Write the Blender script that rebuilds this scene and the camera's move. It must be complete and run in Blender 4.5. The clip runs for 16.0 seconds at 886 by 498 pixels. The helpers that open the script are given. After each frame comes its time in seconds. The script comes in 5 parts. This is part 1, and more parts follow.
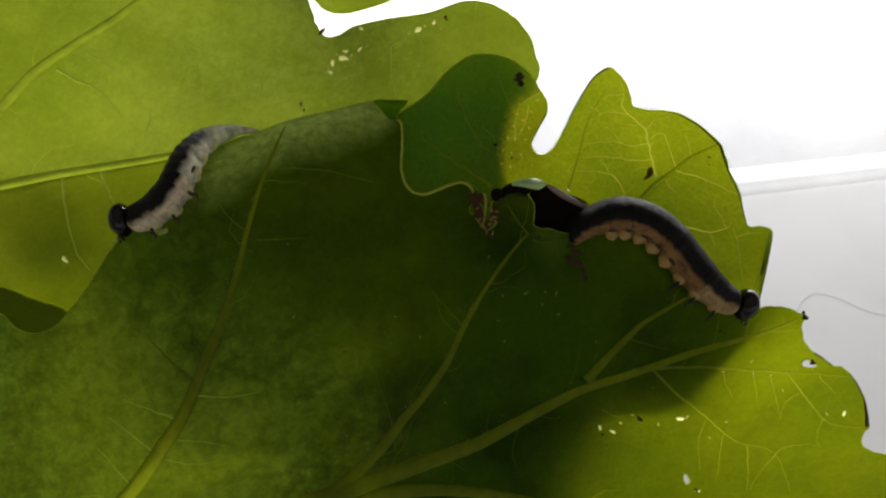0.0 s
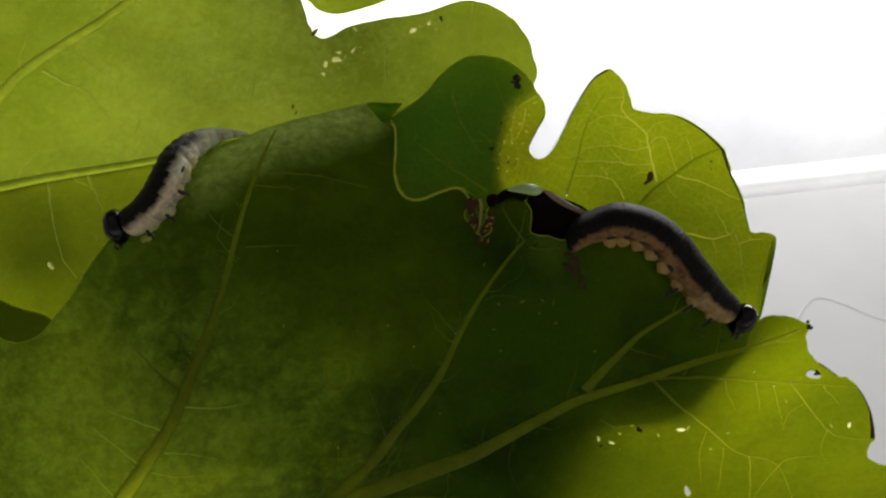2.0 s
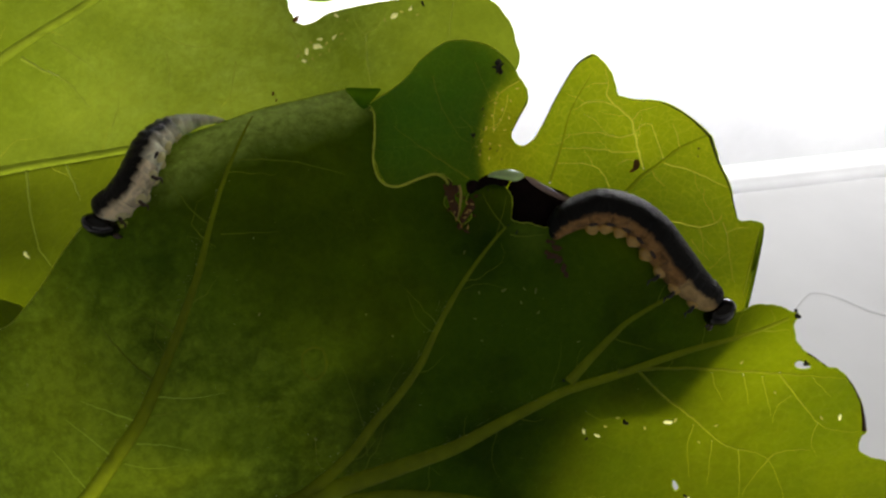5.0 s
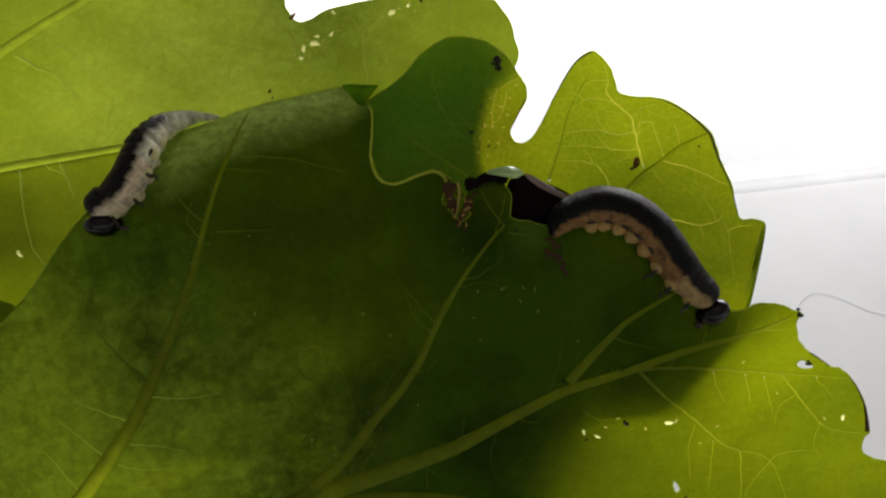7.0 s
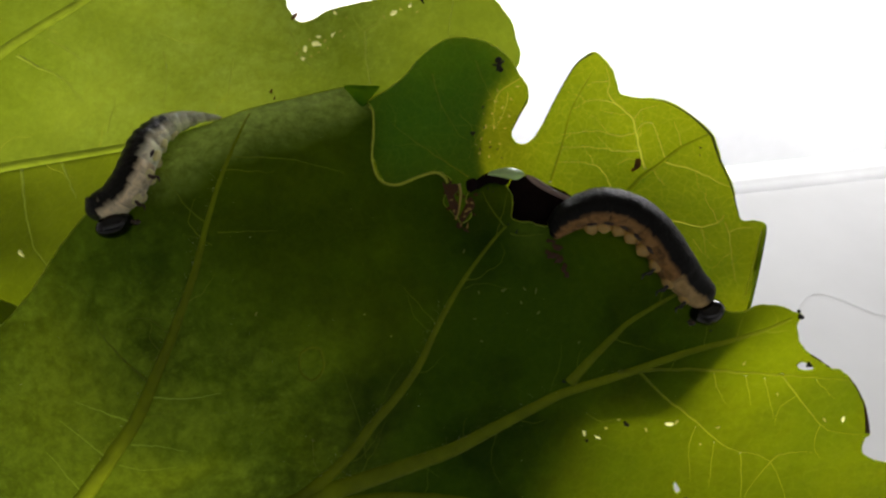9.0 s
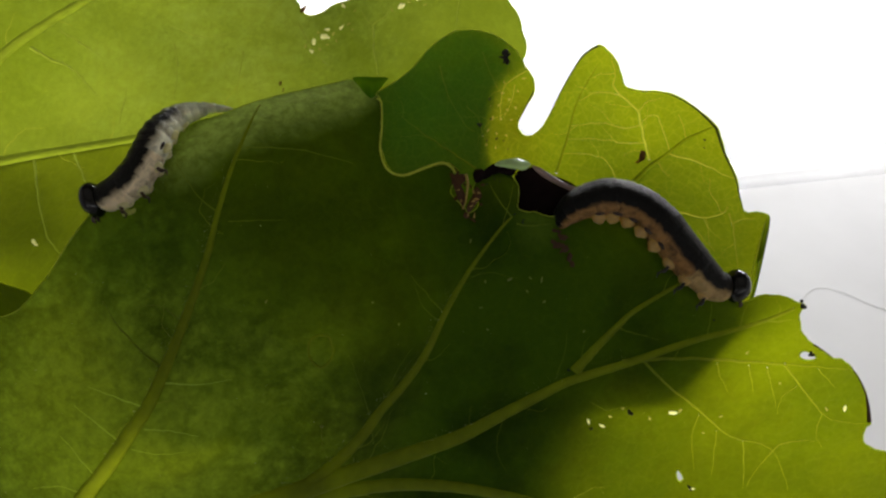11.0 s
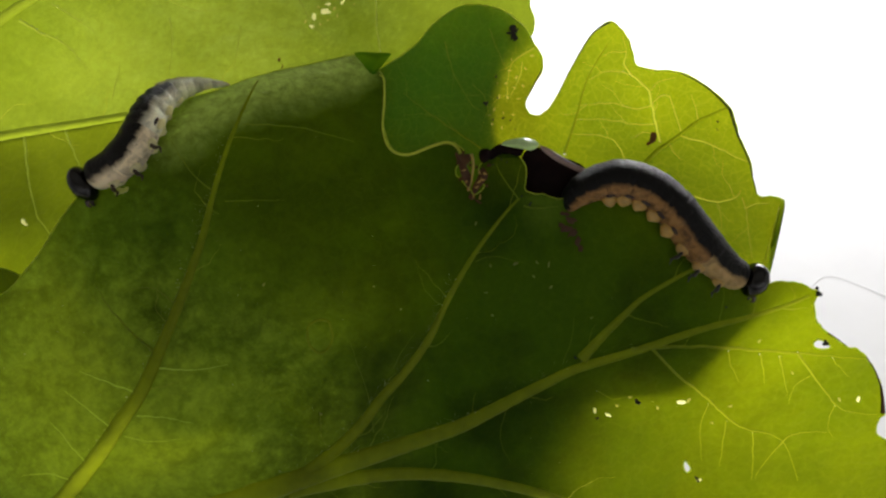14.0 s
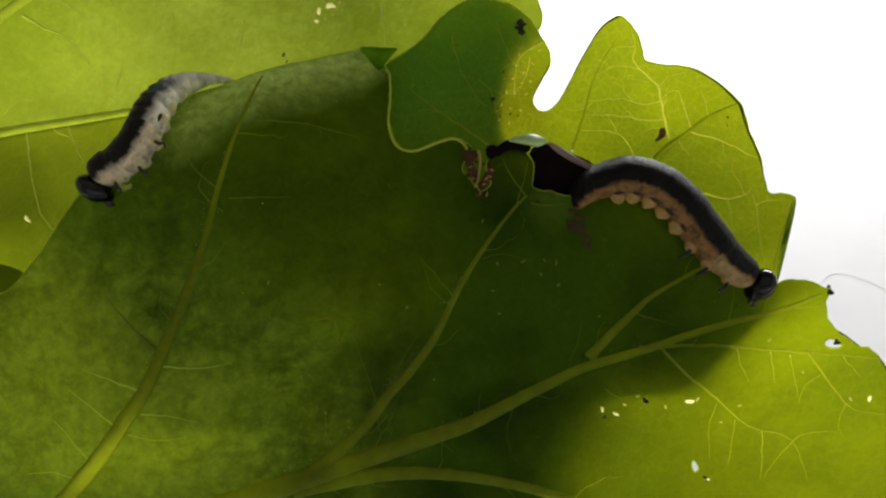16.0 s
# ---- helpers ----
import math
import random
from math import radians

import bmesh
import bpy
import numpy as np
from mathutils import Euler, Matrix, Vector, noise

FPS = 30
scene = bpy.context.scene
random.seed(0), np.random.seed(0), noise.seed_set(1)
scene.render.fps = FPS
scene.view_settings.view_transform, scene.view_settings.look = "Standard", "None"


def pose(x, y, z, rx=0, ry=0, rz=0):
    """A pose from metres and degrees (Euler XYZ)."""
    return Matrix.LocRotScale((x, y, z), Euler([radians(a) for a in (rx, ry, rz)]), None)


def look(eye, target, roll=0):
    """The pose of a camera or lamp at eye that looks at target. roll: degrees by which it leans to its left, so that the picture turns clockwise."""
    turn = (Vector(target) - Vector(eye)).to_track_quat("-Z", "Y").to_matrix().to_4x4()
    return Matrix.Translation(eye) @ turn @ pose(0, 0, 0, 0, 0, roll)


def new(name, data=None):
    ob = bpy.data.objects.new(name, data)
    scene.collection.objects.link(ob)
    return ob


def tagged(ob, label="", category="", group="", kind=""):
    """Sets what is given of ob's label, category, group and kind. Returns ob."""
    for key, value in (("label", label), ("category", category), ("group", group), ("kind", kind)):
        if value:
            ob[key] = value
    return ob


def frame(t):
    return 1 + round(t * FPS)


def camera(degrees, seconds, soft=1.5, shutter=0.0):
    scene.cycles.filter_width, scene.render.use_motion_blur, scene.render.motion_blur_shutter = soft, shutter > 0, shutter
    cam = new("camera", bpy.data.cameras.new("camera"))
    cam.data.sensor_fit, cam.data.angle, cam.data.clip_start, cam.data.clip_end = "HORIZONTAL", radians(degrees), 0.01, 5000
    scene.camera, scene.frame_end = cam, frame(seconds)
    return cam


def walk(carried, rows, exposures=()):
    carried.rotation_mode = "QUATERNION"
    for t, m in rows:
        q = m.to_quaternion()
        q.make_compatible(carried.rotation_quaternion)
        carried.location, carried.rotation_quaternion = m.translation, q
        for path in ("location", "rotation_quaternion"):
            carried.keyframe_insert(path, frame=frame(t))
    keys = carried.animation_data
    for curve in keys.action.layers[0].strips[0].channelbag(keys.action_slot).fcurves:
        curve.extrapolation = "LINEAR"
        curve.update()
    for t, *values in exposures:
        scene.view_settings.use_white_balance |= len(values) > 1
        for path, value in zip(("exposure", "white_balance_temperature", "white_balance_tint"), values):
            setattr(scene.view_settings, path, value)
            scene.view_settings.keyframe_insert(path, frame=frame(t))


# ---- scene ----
from mathutils.geometry import delaunay_2d_cdt

cam = camera(65.0, 16.0, soft=2.3)
# eye, target and roll of the hand-held camera, a hand's width above the leaves
PATH = [
    (0, (0.00069, 0.00118, 0.84066), (0.00078, 0.05466, 0.79549), -0.14),
    (0.5, (0.00082, 0.00088, 0.84081), (0.00064, 0.05443, 0.79573), -0.29),
    (1, (0.00124, 0.00212, 0.84084), (0.00081, 0.05552, 0.79558), -0.52),
    (1.5, (0.00125, 0.00281, 0.84023), (0.00120, 0.05624, 0.79500), -0.23),
    (2, (0.00137, 0.00304, 0.84015), (0.00130, 0.05642, 0.79486), -0.17),
    (2.5, (0.00153, 0.00293, 0.83998), (0.00132, 0.05638, 0.79478), -0.29),
    (3, (0.00201, 0.00328, 0.84005), (0.00174, 0.05660, 0.79469), -0.33),
    (3.5, (0.00231, 0.00322, 0.83994), (0.00197, 0.05649, 0.79453), -0.42),
    (4, (0.00304, 0.00294, 0.83911), (0.00257, 0.05646, 0.79400), -0.54),
    (6.5, (0.00383, 0.00339, 0.83777), (0.00325, 0.05696, 0.79272), -0.50),
    (7, (0.00371, 0.00336, 0.83740), (0.00330, 0.05715, 0.79261), -0.47),
    (7.5, (0.00373, 0.00350, 0.83775), (0.00323, 0.05728, 0.79295), -0.51),
    (8, (0.00339, 0.00256, 0.83803), (0.00287, 0.05658, 0.79351), -0.54),
    (8.5, (0.00341, 0.00227, 0.83822), (0.00266, 0.05622, 0.79363), -0.65),
    (9, (0.00363, 0.00348, 0.83763), (0.00319, 0.05716, 0.79270), -0.35),
    (11.5, (0.00310, 0.00217, 0.83764), (0.00229, 0.05560, 0.79242), -0.39),
    (12, (0.00291, 0.00393, 0.83648), (0.00225, 0.05697, 0.79080), -0.18),
    (12.5, (0.00277, 0.00366, 0.83666), (0.00197, 0.05662, 0.79089), -0.25),
    (13, (0.00287, 0.00413, 0.83597), (0.00225, 0.05661, 0.78965), 0.13),
    (13.5, (0.00296, 0.00367, 0.83560), (0.00220, 0.05618, 0.78931), 0.01),
    (14, (0.00276, 0.00364, 0.83588), (0.00217, 0.05639, 0.78987), 0.12),
    (14.5, (0.00263, 0.00267, 0.83666), (0.00181, 0.05559, 0.79084), -0.08),
    (15, (0.00315, 0.00432, 0.83569), (0.00243, 0.05697, 0.78958), -0.05),
    (15.5, (0.00246, 0.00399, 0.83591), (0.00171, 0.05658, 0.78971), 0.05),
    (16, (0.00256, 0.00431, 0.83559), (0.00156, 0.05672, 0.78920), -0.13),
]
EXPOSURE = [(0.0, -0.08), (1.0, -0.10), (2.5, -0.12), (4.0, -0.14), (6.5, 0.04), (8.0, 0.05), (9.0, 0.0), (11.5, 0.18), (12.5, 0.40),
            (13.0, 0.38), (14.0, 0.53), (14.5, 0.50), (15.0, 0.38), (15.5, 0.34), (16.0, 0.42)]
walk(cam, [(t, look(eye, target, roll)) for t, eye, target, roll in PATH], exposures=EXPOSURE)

# The sprig's own space: x right, y up along the leaves, z out of the leaves towards the viewer.
SPRIG = look(PATH[0][1], PATH[0][2], PATH[0][3]) @ pose(0, 0, -0.07)
TUB_FLOOR = 0.762
TUB_TURN = 10.0

# ---- daylight: an overcast sky behind one window ----
world = bpy.data.worlds.new("overcast_sky")
scene.world = world
world.use_nodes = True
wn = world.node_tree.nodes
sky = wn.new("ShaderNodeTexSky")
sky.sky_type = "NISHITA"
sky.sun_disc = False
sky.sun_elevation, sky.sun_rotation = radians(42), radians(0)
world.node_tree.links.new(sky.outputs[0], wn["Background"].inputs["Color"])
wn["Background"].inputs["Strength"].default_value = 0.12
lamp = bpy.data.lights.new("window_daylight", "AREA")
lamp.shape, lamp.size, lamp.size_y, lamp.energy, lamp.color = "RECTANGLE", 1.5, 0.27, 40.0, (1.0, 0.985, 0.96)
window_light = new("window_daylight", lamp)
window_light.matrix_world = look((0.1, 0.985, 1.03), (0.1, 0.0, 0.80))


# ---- materials ----
def mm(*v):
    return Vector([c * 0.001 for c in v])


def at(u, v, w):
    """A place in the sprig's space, from mm on its 70 mm plane and mm of rise towards the viewer."""
    k = (70.0 - w) / 70.0
    return mm(u * k, v * k, w)


def material(name):
    m = bpy.data.materials.new(name)
    m.use_nodes = True
    nt = m.node_tree
    return m, nt, nt.nodes["Principled BSDF"]


def texture(nt, kind, scale, detail=4.0, rough=0.6, vector=None, **more):
    n = nt.nodes.new(kind)
    n.inputs["Scale"].default_value = scale
    if "Detail" in n.inputs:
        n.inputs["Detail"].default_value = detail
        n.inputs["Roughness"].default_value = rough
    for key, value in more.items():
        if key == "feature":
            n.feature = value
    if vector is None:
        vector = nt.nodes.new("ShaderNodeTexCoord").outputs["Object"]
    nt.links.new(vector, n.inputs["Vector"])
    return n


def ramp(nt, source, *stops):
    n = nt.nodes.new("ShaderNodeValToRGB")
    e = n.color_ramp.elements
    while len(e) < len(stops):
        e.new(0.5)
    for k, (at, c) in enumerate(stops):
        e[k].position = at
        e[k].color = (*c, 1) if len(c) == 3 else c
    nt.links.new(source, n.inputs["Fac"])
    return n.outputs["Color"]


def mix(nt, fac, a, b, how="MIX"):
    n = nt.nodes.new("ShaderNodeMix")
    n.data_type, n.blend_type = "RGBA", how
    for socket, value in ((n.inputs[0], fac), (n.inputs[6], a), (n.inputs[7], b)):
        if isinstance(value, bpy.types.NodeSocket):
            nt.links.new(value, socket)
        elif isinstance(value, (int, float)):
            socket.default_value = value
        else:
            socket.default_value = (*value, 1)
    return n.outputs[2]


def bump(nt, height, strength, distance, shader, before=None):
    n = nt.nodes.new("ShaderNodeBump")
    n.inputs["Strength"].default_value, n.inputs["Distance"].default_value = strength, distance
    nt.links.new(height, n.inputs["Height"])
    if before is not None:
        nt.links.new(before, n.inputs["Normal"])
    nt.links.new(n.outputs[0], shader.inputs["Normal"])
    return n.outputs[0]


def plain(name, colour, dark, rough=0.5, scale=300.0, grain=0.0002, metal=0.0, spec=0.5):
    m, nt, b = material(name)
    n = texture(nt, "ShaderNodeTexNoise", scale, 5)
    nt.links.new(ramp(nt, n.outputs["Fac"], (0.3, dark), (0.7, colour)), b.inputs["Base Color"])
    b.inputs["Roughness"].default_value, b.inputs["Metallic"].default_value = rough, metal
    b.inputs["Specular IOR Level"].default_value = spec
    if grain:
        bump(nt, n.outputs["Fac"], 0.5, grain, b)
    return m


def leaf_tissue(name, thin, thick, front, network=0.5, mesh=470.0, gloss=0.48, spec=0.12, sheens=(), other=None, crease=0.0, bank=None, lit_or_scraped=()):
    """Leaf blade: light passes through it tinted (thin in younger tissue, thick in older), and its surface is faintly
    waxy.
    """
    m, nt, b = material(name)
    coord = nt.nodes.new("ShaderNodeTexCoord").outputs["Object"]
    warp = texture(nt, "ShaderNodeTexNoise", 260.0, 3, 0.5, coord)
    shifted = nt.nodes.new("ShaderNodeVectorMath")
    shifted.operation = "MULTIPLY_ADD"
    nt.links.new(warp.outputs["Color"], shifted.inputs[0])
    shifted.inputs[1].default_value = (0.0022, 0.0022, 0.0022)
    nt.links.new(coord, shifted.inputs[2])
    big = texture(nt, "ShaderNodeTexNoise", 42.0, 4, 0.55, coord)
    fine = texture(nt, "ShaderNodeTexNoise", 1500.0, 4, 0.65, coord)
    cells = texture(nt, "ShaderNodeTexVoronoi", mesh, vector=shifted.outputs[0], feature="DISTANCE_TO_EDGE")
    small = texture(nt, "ShaderNodeTexVoronoi", 1500.0, vector=shifted.outputs[0], feature="DISTANCE_TO_EDGE")
    tint = ramp(nt, big.outputs["Fac"], (0.39, thick), (0.61, thin))
    lines = ramp(nt, cells.outputs["Distance"], (0.0, (0.8, 0.8, 0.8)), (0.03, (0, 0, 0)))
    meshes = ramp(nt, small.outputs["Distance"], (0.0, (0.35, 0.35, 0.35)), (0.08, (0, 0, 0)))
    strength = nt.nodes.new("ShaderNodeMath")
    strength.operation = "MULTIPLY"
    strength.inputs[1].default_value = network
    nt.links.new(mix(nt, 1.0, lines, meshes, "ADD"), strength.inputs[0])
    light = (thin[0] * 1.5, thin[1] * 1.45, thin[2] * 1.5 + 0.008)
    veined = mix(nt, strength.outputs[0], tint, light)
    grain = ramp(nt, fine.outputs["Fac"], (0.35, (0.92, 0.92, 0.92)), (0.65, (1.05, 1.05, 1.05)))
    through_colour = mix(nt, 1.0, veined, grain, "MULTIPLY")
    for u, v, reach, colour, rise in lit_or_scraped:
        # spots of leaking light put into the tint; also thin edges and scraped skin
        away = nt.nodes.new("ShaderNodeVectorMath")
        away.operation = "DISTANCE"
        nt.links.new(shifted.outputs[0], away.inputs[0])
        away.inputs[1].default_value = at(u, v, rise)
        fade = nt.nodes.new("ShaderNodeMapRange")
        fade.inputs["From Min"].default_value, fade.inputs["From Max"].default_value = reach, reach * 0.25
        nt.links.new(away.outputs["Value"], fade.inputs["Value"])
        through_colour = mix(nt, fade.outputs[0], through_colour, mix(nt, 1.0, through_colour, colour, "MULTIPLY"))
    below = None
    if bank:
        # dimmer light on the blade past a rib, painted into tint and sheen
        (u0, v0), (u1, v1), dimming = bank
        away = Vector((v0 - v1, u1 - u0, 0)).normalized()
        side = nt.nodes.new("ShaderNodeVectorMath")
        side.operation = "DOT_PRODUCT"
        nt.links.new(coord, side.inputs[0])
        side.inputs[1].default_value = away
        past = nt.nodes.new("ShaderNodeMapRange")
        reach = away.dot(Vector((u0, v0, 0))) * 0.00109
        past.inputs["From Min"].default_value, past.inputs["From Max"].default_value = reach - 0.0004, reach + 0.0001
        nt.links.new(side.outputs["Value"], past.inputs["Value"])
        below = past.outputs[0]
        through_colour = mix(nt, below, mix(nt, 1.0, through_colour, dimming, "MULTIPLY"), through_colour)
    if other:
        # older and younger patches of the blade differ in green
        patchy = texture(nt, "ShaderNodeTexNoise", 95.0, 5, 0.6, shifted.outputs[0])
        front = mix(nt, ramp(nt, patchy.outputs["Fac"], (0.42, (0, 0, 0)), (0.58, (1, 1, 1))), front, other)
    for sheen in sheens:
        # sheen and falling light painted pale into the blade's colour, broken up like down
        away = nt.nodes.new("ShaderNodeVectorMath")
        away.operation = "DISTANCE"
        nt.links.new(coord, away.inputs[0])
        rise = sheen[4] if len(sheen) > 4 else 6.0
        away.inputs[1].default_value = at(sheen[0], sheen[1], rise)
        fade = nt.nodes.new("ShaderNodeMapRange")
        fade.inputs["From Min"].default_value, fade.inputs["From Max"].default_value = sheen[2], sheen[2] * 0.3
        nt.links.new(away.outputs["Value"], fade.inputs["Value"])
        breakup = ramp(nt, texture(nt, "ShaderNodeTexNoise", 150.0, 8, 0.75, coord).outputs["Fac"], (0.34, (0.12, 0.12, 0.12)), (0.66, (1, 1, 1)))
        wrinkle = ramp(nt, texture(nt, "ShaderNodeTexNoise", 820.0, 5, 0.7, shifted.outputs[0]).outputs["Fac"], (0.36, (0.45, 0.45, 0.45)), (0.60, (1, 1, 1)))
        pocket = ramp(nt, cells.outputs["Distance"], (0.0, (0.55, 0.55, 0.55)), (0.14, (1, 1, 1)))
        if sheen[2] < 0.008:
            breakup = (0.8, 0.8, 0.8)
        cover = mix(nt, 1.0, mix(nt, 1.0, fade.outputs[0], breakup, "MULTIPLY"), mix(nt, 1.0, wrinkle, pocket, "MULTIPLY"), "MULTIPLY")
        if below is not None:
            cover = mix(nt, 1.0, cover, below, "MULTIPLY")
        front = mix(nt, cover, front, sheen[3])
    skin = mix(nt, 0.35, front, grain, "MULTIPLY")
    nt.links.new(mix(nt, strength.outputs[0], skin, mix(nt, 1.0, skin, (0.10, 0.12, 0.02), "ADD")), b.inputs["Base Color"])
    b.inputs["Roughness"].default_value = gloss
    b.inputs["Specular IOR Level"].default_value = spec
    n1 = bump(nt, fine.outputs["Fac"], 0.35, 0.0001, b)
    n1 = bump(nt, cells.outputs["Distance"], 0.45, 0.0002, b, n1)
    if crease:
        # shallow wrinkles between the veins
        folds = texture(nt, "ShaderNodeTexNoise", 330.0, 5, 0.62, shifted.outputs[0])
        bump(nt, folds.outputs["Fac"], crease, 0.0006, b, n1)
    t = nt.nodes.new("ShaderNodeBsdfTranslucent")
    nt.links.new(through_colour, t.inputs["Color"])
    add = nt.nodes.new("ShaderNodeAddShader")
    nt.links.new(b.outputs[0], add.inputs[0])
    nt.links.new(t.outputs[0], add.inputs[1])
    nt.links.new(add.outputs[0], nt.nodes["Material Output"].inputs["Surface"])
    return m


def translucent(name, colour, passing, rough=0.45, scale=700.0, spec=0.4, grain=0.0001):
    m, nt, b = material(name)
    n = texture(nt, "ShaderNodeTexNoise", scale, 4)
    shade = ramp(nt, n.outputs["Fac"], (0.3, (0.8, 0.8, 0.8)), (0.7, (1.05, 1.05, 1.05)))
    nt.links.new(mix(nt, 1.0, colour, shade, "MULTIPLY"), b.inputs["Base Color"])
    b.inputs["Roughness"].default_value, b.inputs["Specular IOR Level"].default_value = rough, spec
    bump(nt, n.outputs["Fac"], 0.4, grain, b)
    t = nt.nodes.new("ShaderNodeBsdfTranslucent")
    nt.links.new(mix(nt, 1.0, passing, shade, "MULTIPLY"), t.inputs["Color"])
    add = nt.nodes.new("ShaderNodeAddShader")
    nt.links.new(b.outputs[0], add.inputs[0])
    nt.links.new(t.outputs[0], add.inputs[1])
    nt.links.new(add.outputs[0], nt.nodes["Material Output"].inputs["Surface"])
    return m


def frosted(name, colour, passing, clear):
    """Cloudy plastic: part of the light goes straight on, part is scattered, and the surface shines."""
    m, nt, b = material(name)
    n = texture(nt, "ShaderNodeTexNoise", 55.0, 4)
    shade = ramp(nt, n.outputs["Fac"], (0.3, (0.85, 0.85, 0.85)), (0.7, (1.05, 1.05, 1.05)))
    nt.links.new(mix(nt, 1.0, colour, shade, "MULTIPLY"), b.inputs["Base Color"])
    b.inputs["Roughness"].default_value = 0.22
    bump(nt, n.outputs["Fac"], 0.3, 0.0004, b)
    t = nt.nodes.new("ShaderNodeBsdfTranslucent")
    nt.links.new(mix(nt, 1.0, passing, shade, "MULTIPLY"), t.inputs["Color"])
    c = nt.nodes.new("ShaderNodeBsdfTransparent")
    cloud = texture(nt, "ShaderNodeTexNoise", 22.0, 3, 0.55)
    low, high = clear * 0.83, clear * 1.05
    nt.links.new(ramp(nt, cloud.outputs["Fac"], (0.36, (low, low, low * 1.03)), (0.62, (high, high, high))), c.inputs["Color"])
    last = b.outputs[0]
    for extra in (t, c):
        add = nt.nodes.new("ShaderNodeAddShader")
        nt.links.new(last, add.inputs[0])
        nt.links.new(extra.outputs[0], add.inputs[1])
        last = add.outputs[0]
    nt.links.new(last, nt.nodes["Material Output"].inputs["Surface"])
    return m


def larva_skin(name, back, flank, border, mottle, fold=0.3, soft=0.00022):
    """Skin dark along the back (local z up) and pale below, with an uneven border and fine pimples."""
    m, nt, b = material(name)
    coord = nt.nodes.new("ShaderNodeTexCoord").outputs["Object"]
    parts = nt.nodes.new("ShaderNodeSeparateXYZ")
    nt.links.new(coord, parts.inputs[0])
    info = nt.nodes.new("ShaderNodeObjectInfo")
    offset = nt.nodes.new("ShaderNodeVectorMath")
    offset.operation = "MULTIPLY_ADD"
    nt.links.new(info.outputs["Random"], offset.inputs[0])
    offset.inputs[1].default_value = (0.05, 0.03, 0.04)
    nt.links.new(coord, offset.inputs[2])
    blotch = texture(nt, "ShaderNodeTexNoise", 750.0, 4, 0.6, offset.outputs[0])
    fine = texture(nt, "ShaderNodeTexNoise", 4200.0, 3, 0.6, offset.outputs[0])
    pimple = texture(nt, "ShaderNodeTexVoronoi", 3600.0, vector=offset.outputs[0])
    height = nt.nodes.new("ShaderNodeMath")
    height.operation = "MULTIPLY_ADD"
    nt.links.new(blotch.outputs["Fac"], height.inputs[0])
    height.inputs[1].default_value = mottle
    nt.links.new(parts.outputs["Z"], height.inputs[2])
    place = nt.nodes.new("ShaderNodeMapRange")
    place.inputs["From Min"].default_value = border + mottle * 0.5 - soft
    place.inputs["From Max"].default_value = border + mottle * 0.5 + soft
    nt.links.new(height.outputs[0], place.inputs["Value"])
    pale = ramp(nt, blotch.outputs["Fac"], (0.36, tuple(fold * c for c in flank)), (0.54, flank))
    dark = ramp(nt, fine.outputs["Fac"], (0.3, tuple(0.6 * c for c in back)), (0.7, tuple(1.5 * c for c in back)))
    nt.links.new(mix(nt, place.outputs[0], pale, dark), b.inputs["Base Color"])
    b.inputs["Roughness"].default_value, b.inputs["Specular IOR Level"].default_value = 0.42, 0.16
    b.inputs["Subsurface Weight"].default_value = 0.25
    b.inputs["Subsurface Radius"].default_value = (0.6, 0.35, 0.2)
    b.inputs["Subsurface Scale"].default_value = 0.0012
    n1 = bump(nt, fine.outputs["Fac"], 0.4, 0.00008, b)
    bump(nt, pimple.outputs["Distance"], 0.5, 0.00009, b, n1)
    return m


# each blade's list of pale patches puts its sheen into the colour
LEAF_BACK = leaf_tissue("pale_leaf_tissue", (0.168, 0.205, 0.010), (0.110, 0.142, 0.004), (0.024, 0.044, 0.003), 0.10, sheens=[(-27, 28, 0.042, (0.22, 0.33, 0.06)), (-24, 27, 0.026, (0.40, 0.52, 0.16))], crease=0.5, bank=((-51.4, 5.2), (-26.4, 9.6), (0.74, 0.72, 0.3)))
LEAF_MIDDLE = leaf_tissue("yellow_green_leaf_tissue", (0.162, 0.172, 0.0010), (0.110, 0.126, 0.0006), (0.003, 0.10, 0.004), 0.28, 900.0, sheens=[(3.5, 19.0, 0.010, (0.02, 0.20, 0.008), 0.5)], lit_or_scraped=[(7.8, 12.0, 0.0065, (0.78, 0.66, 0.5), 0.3)])
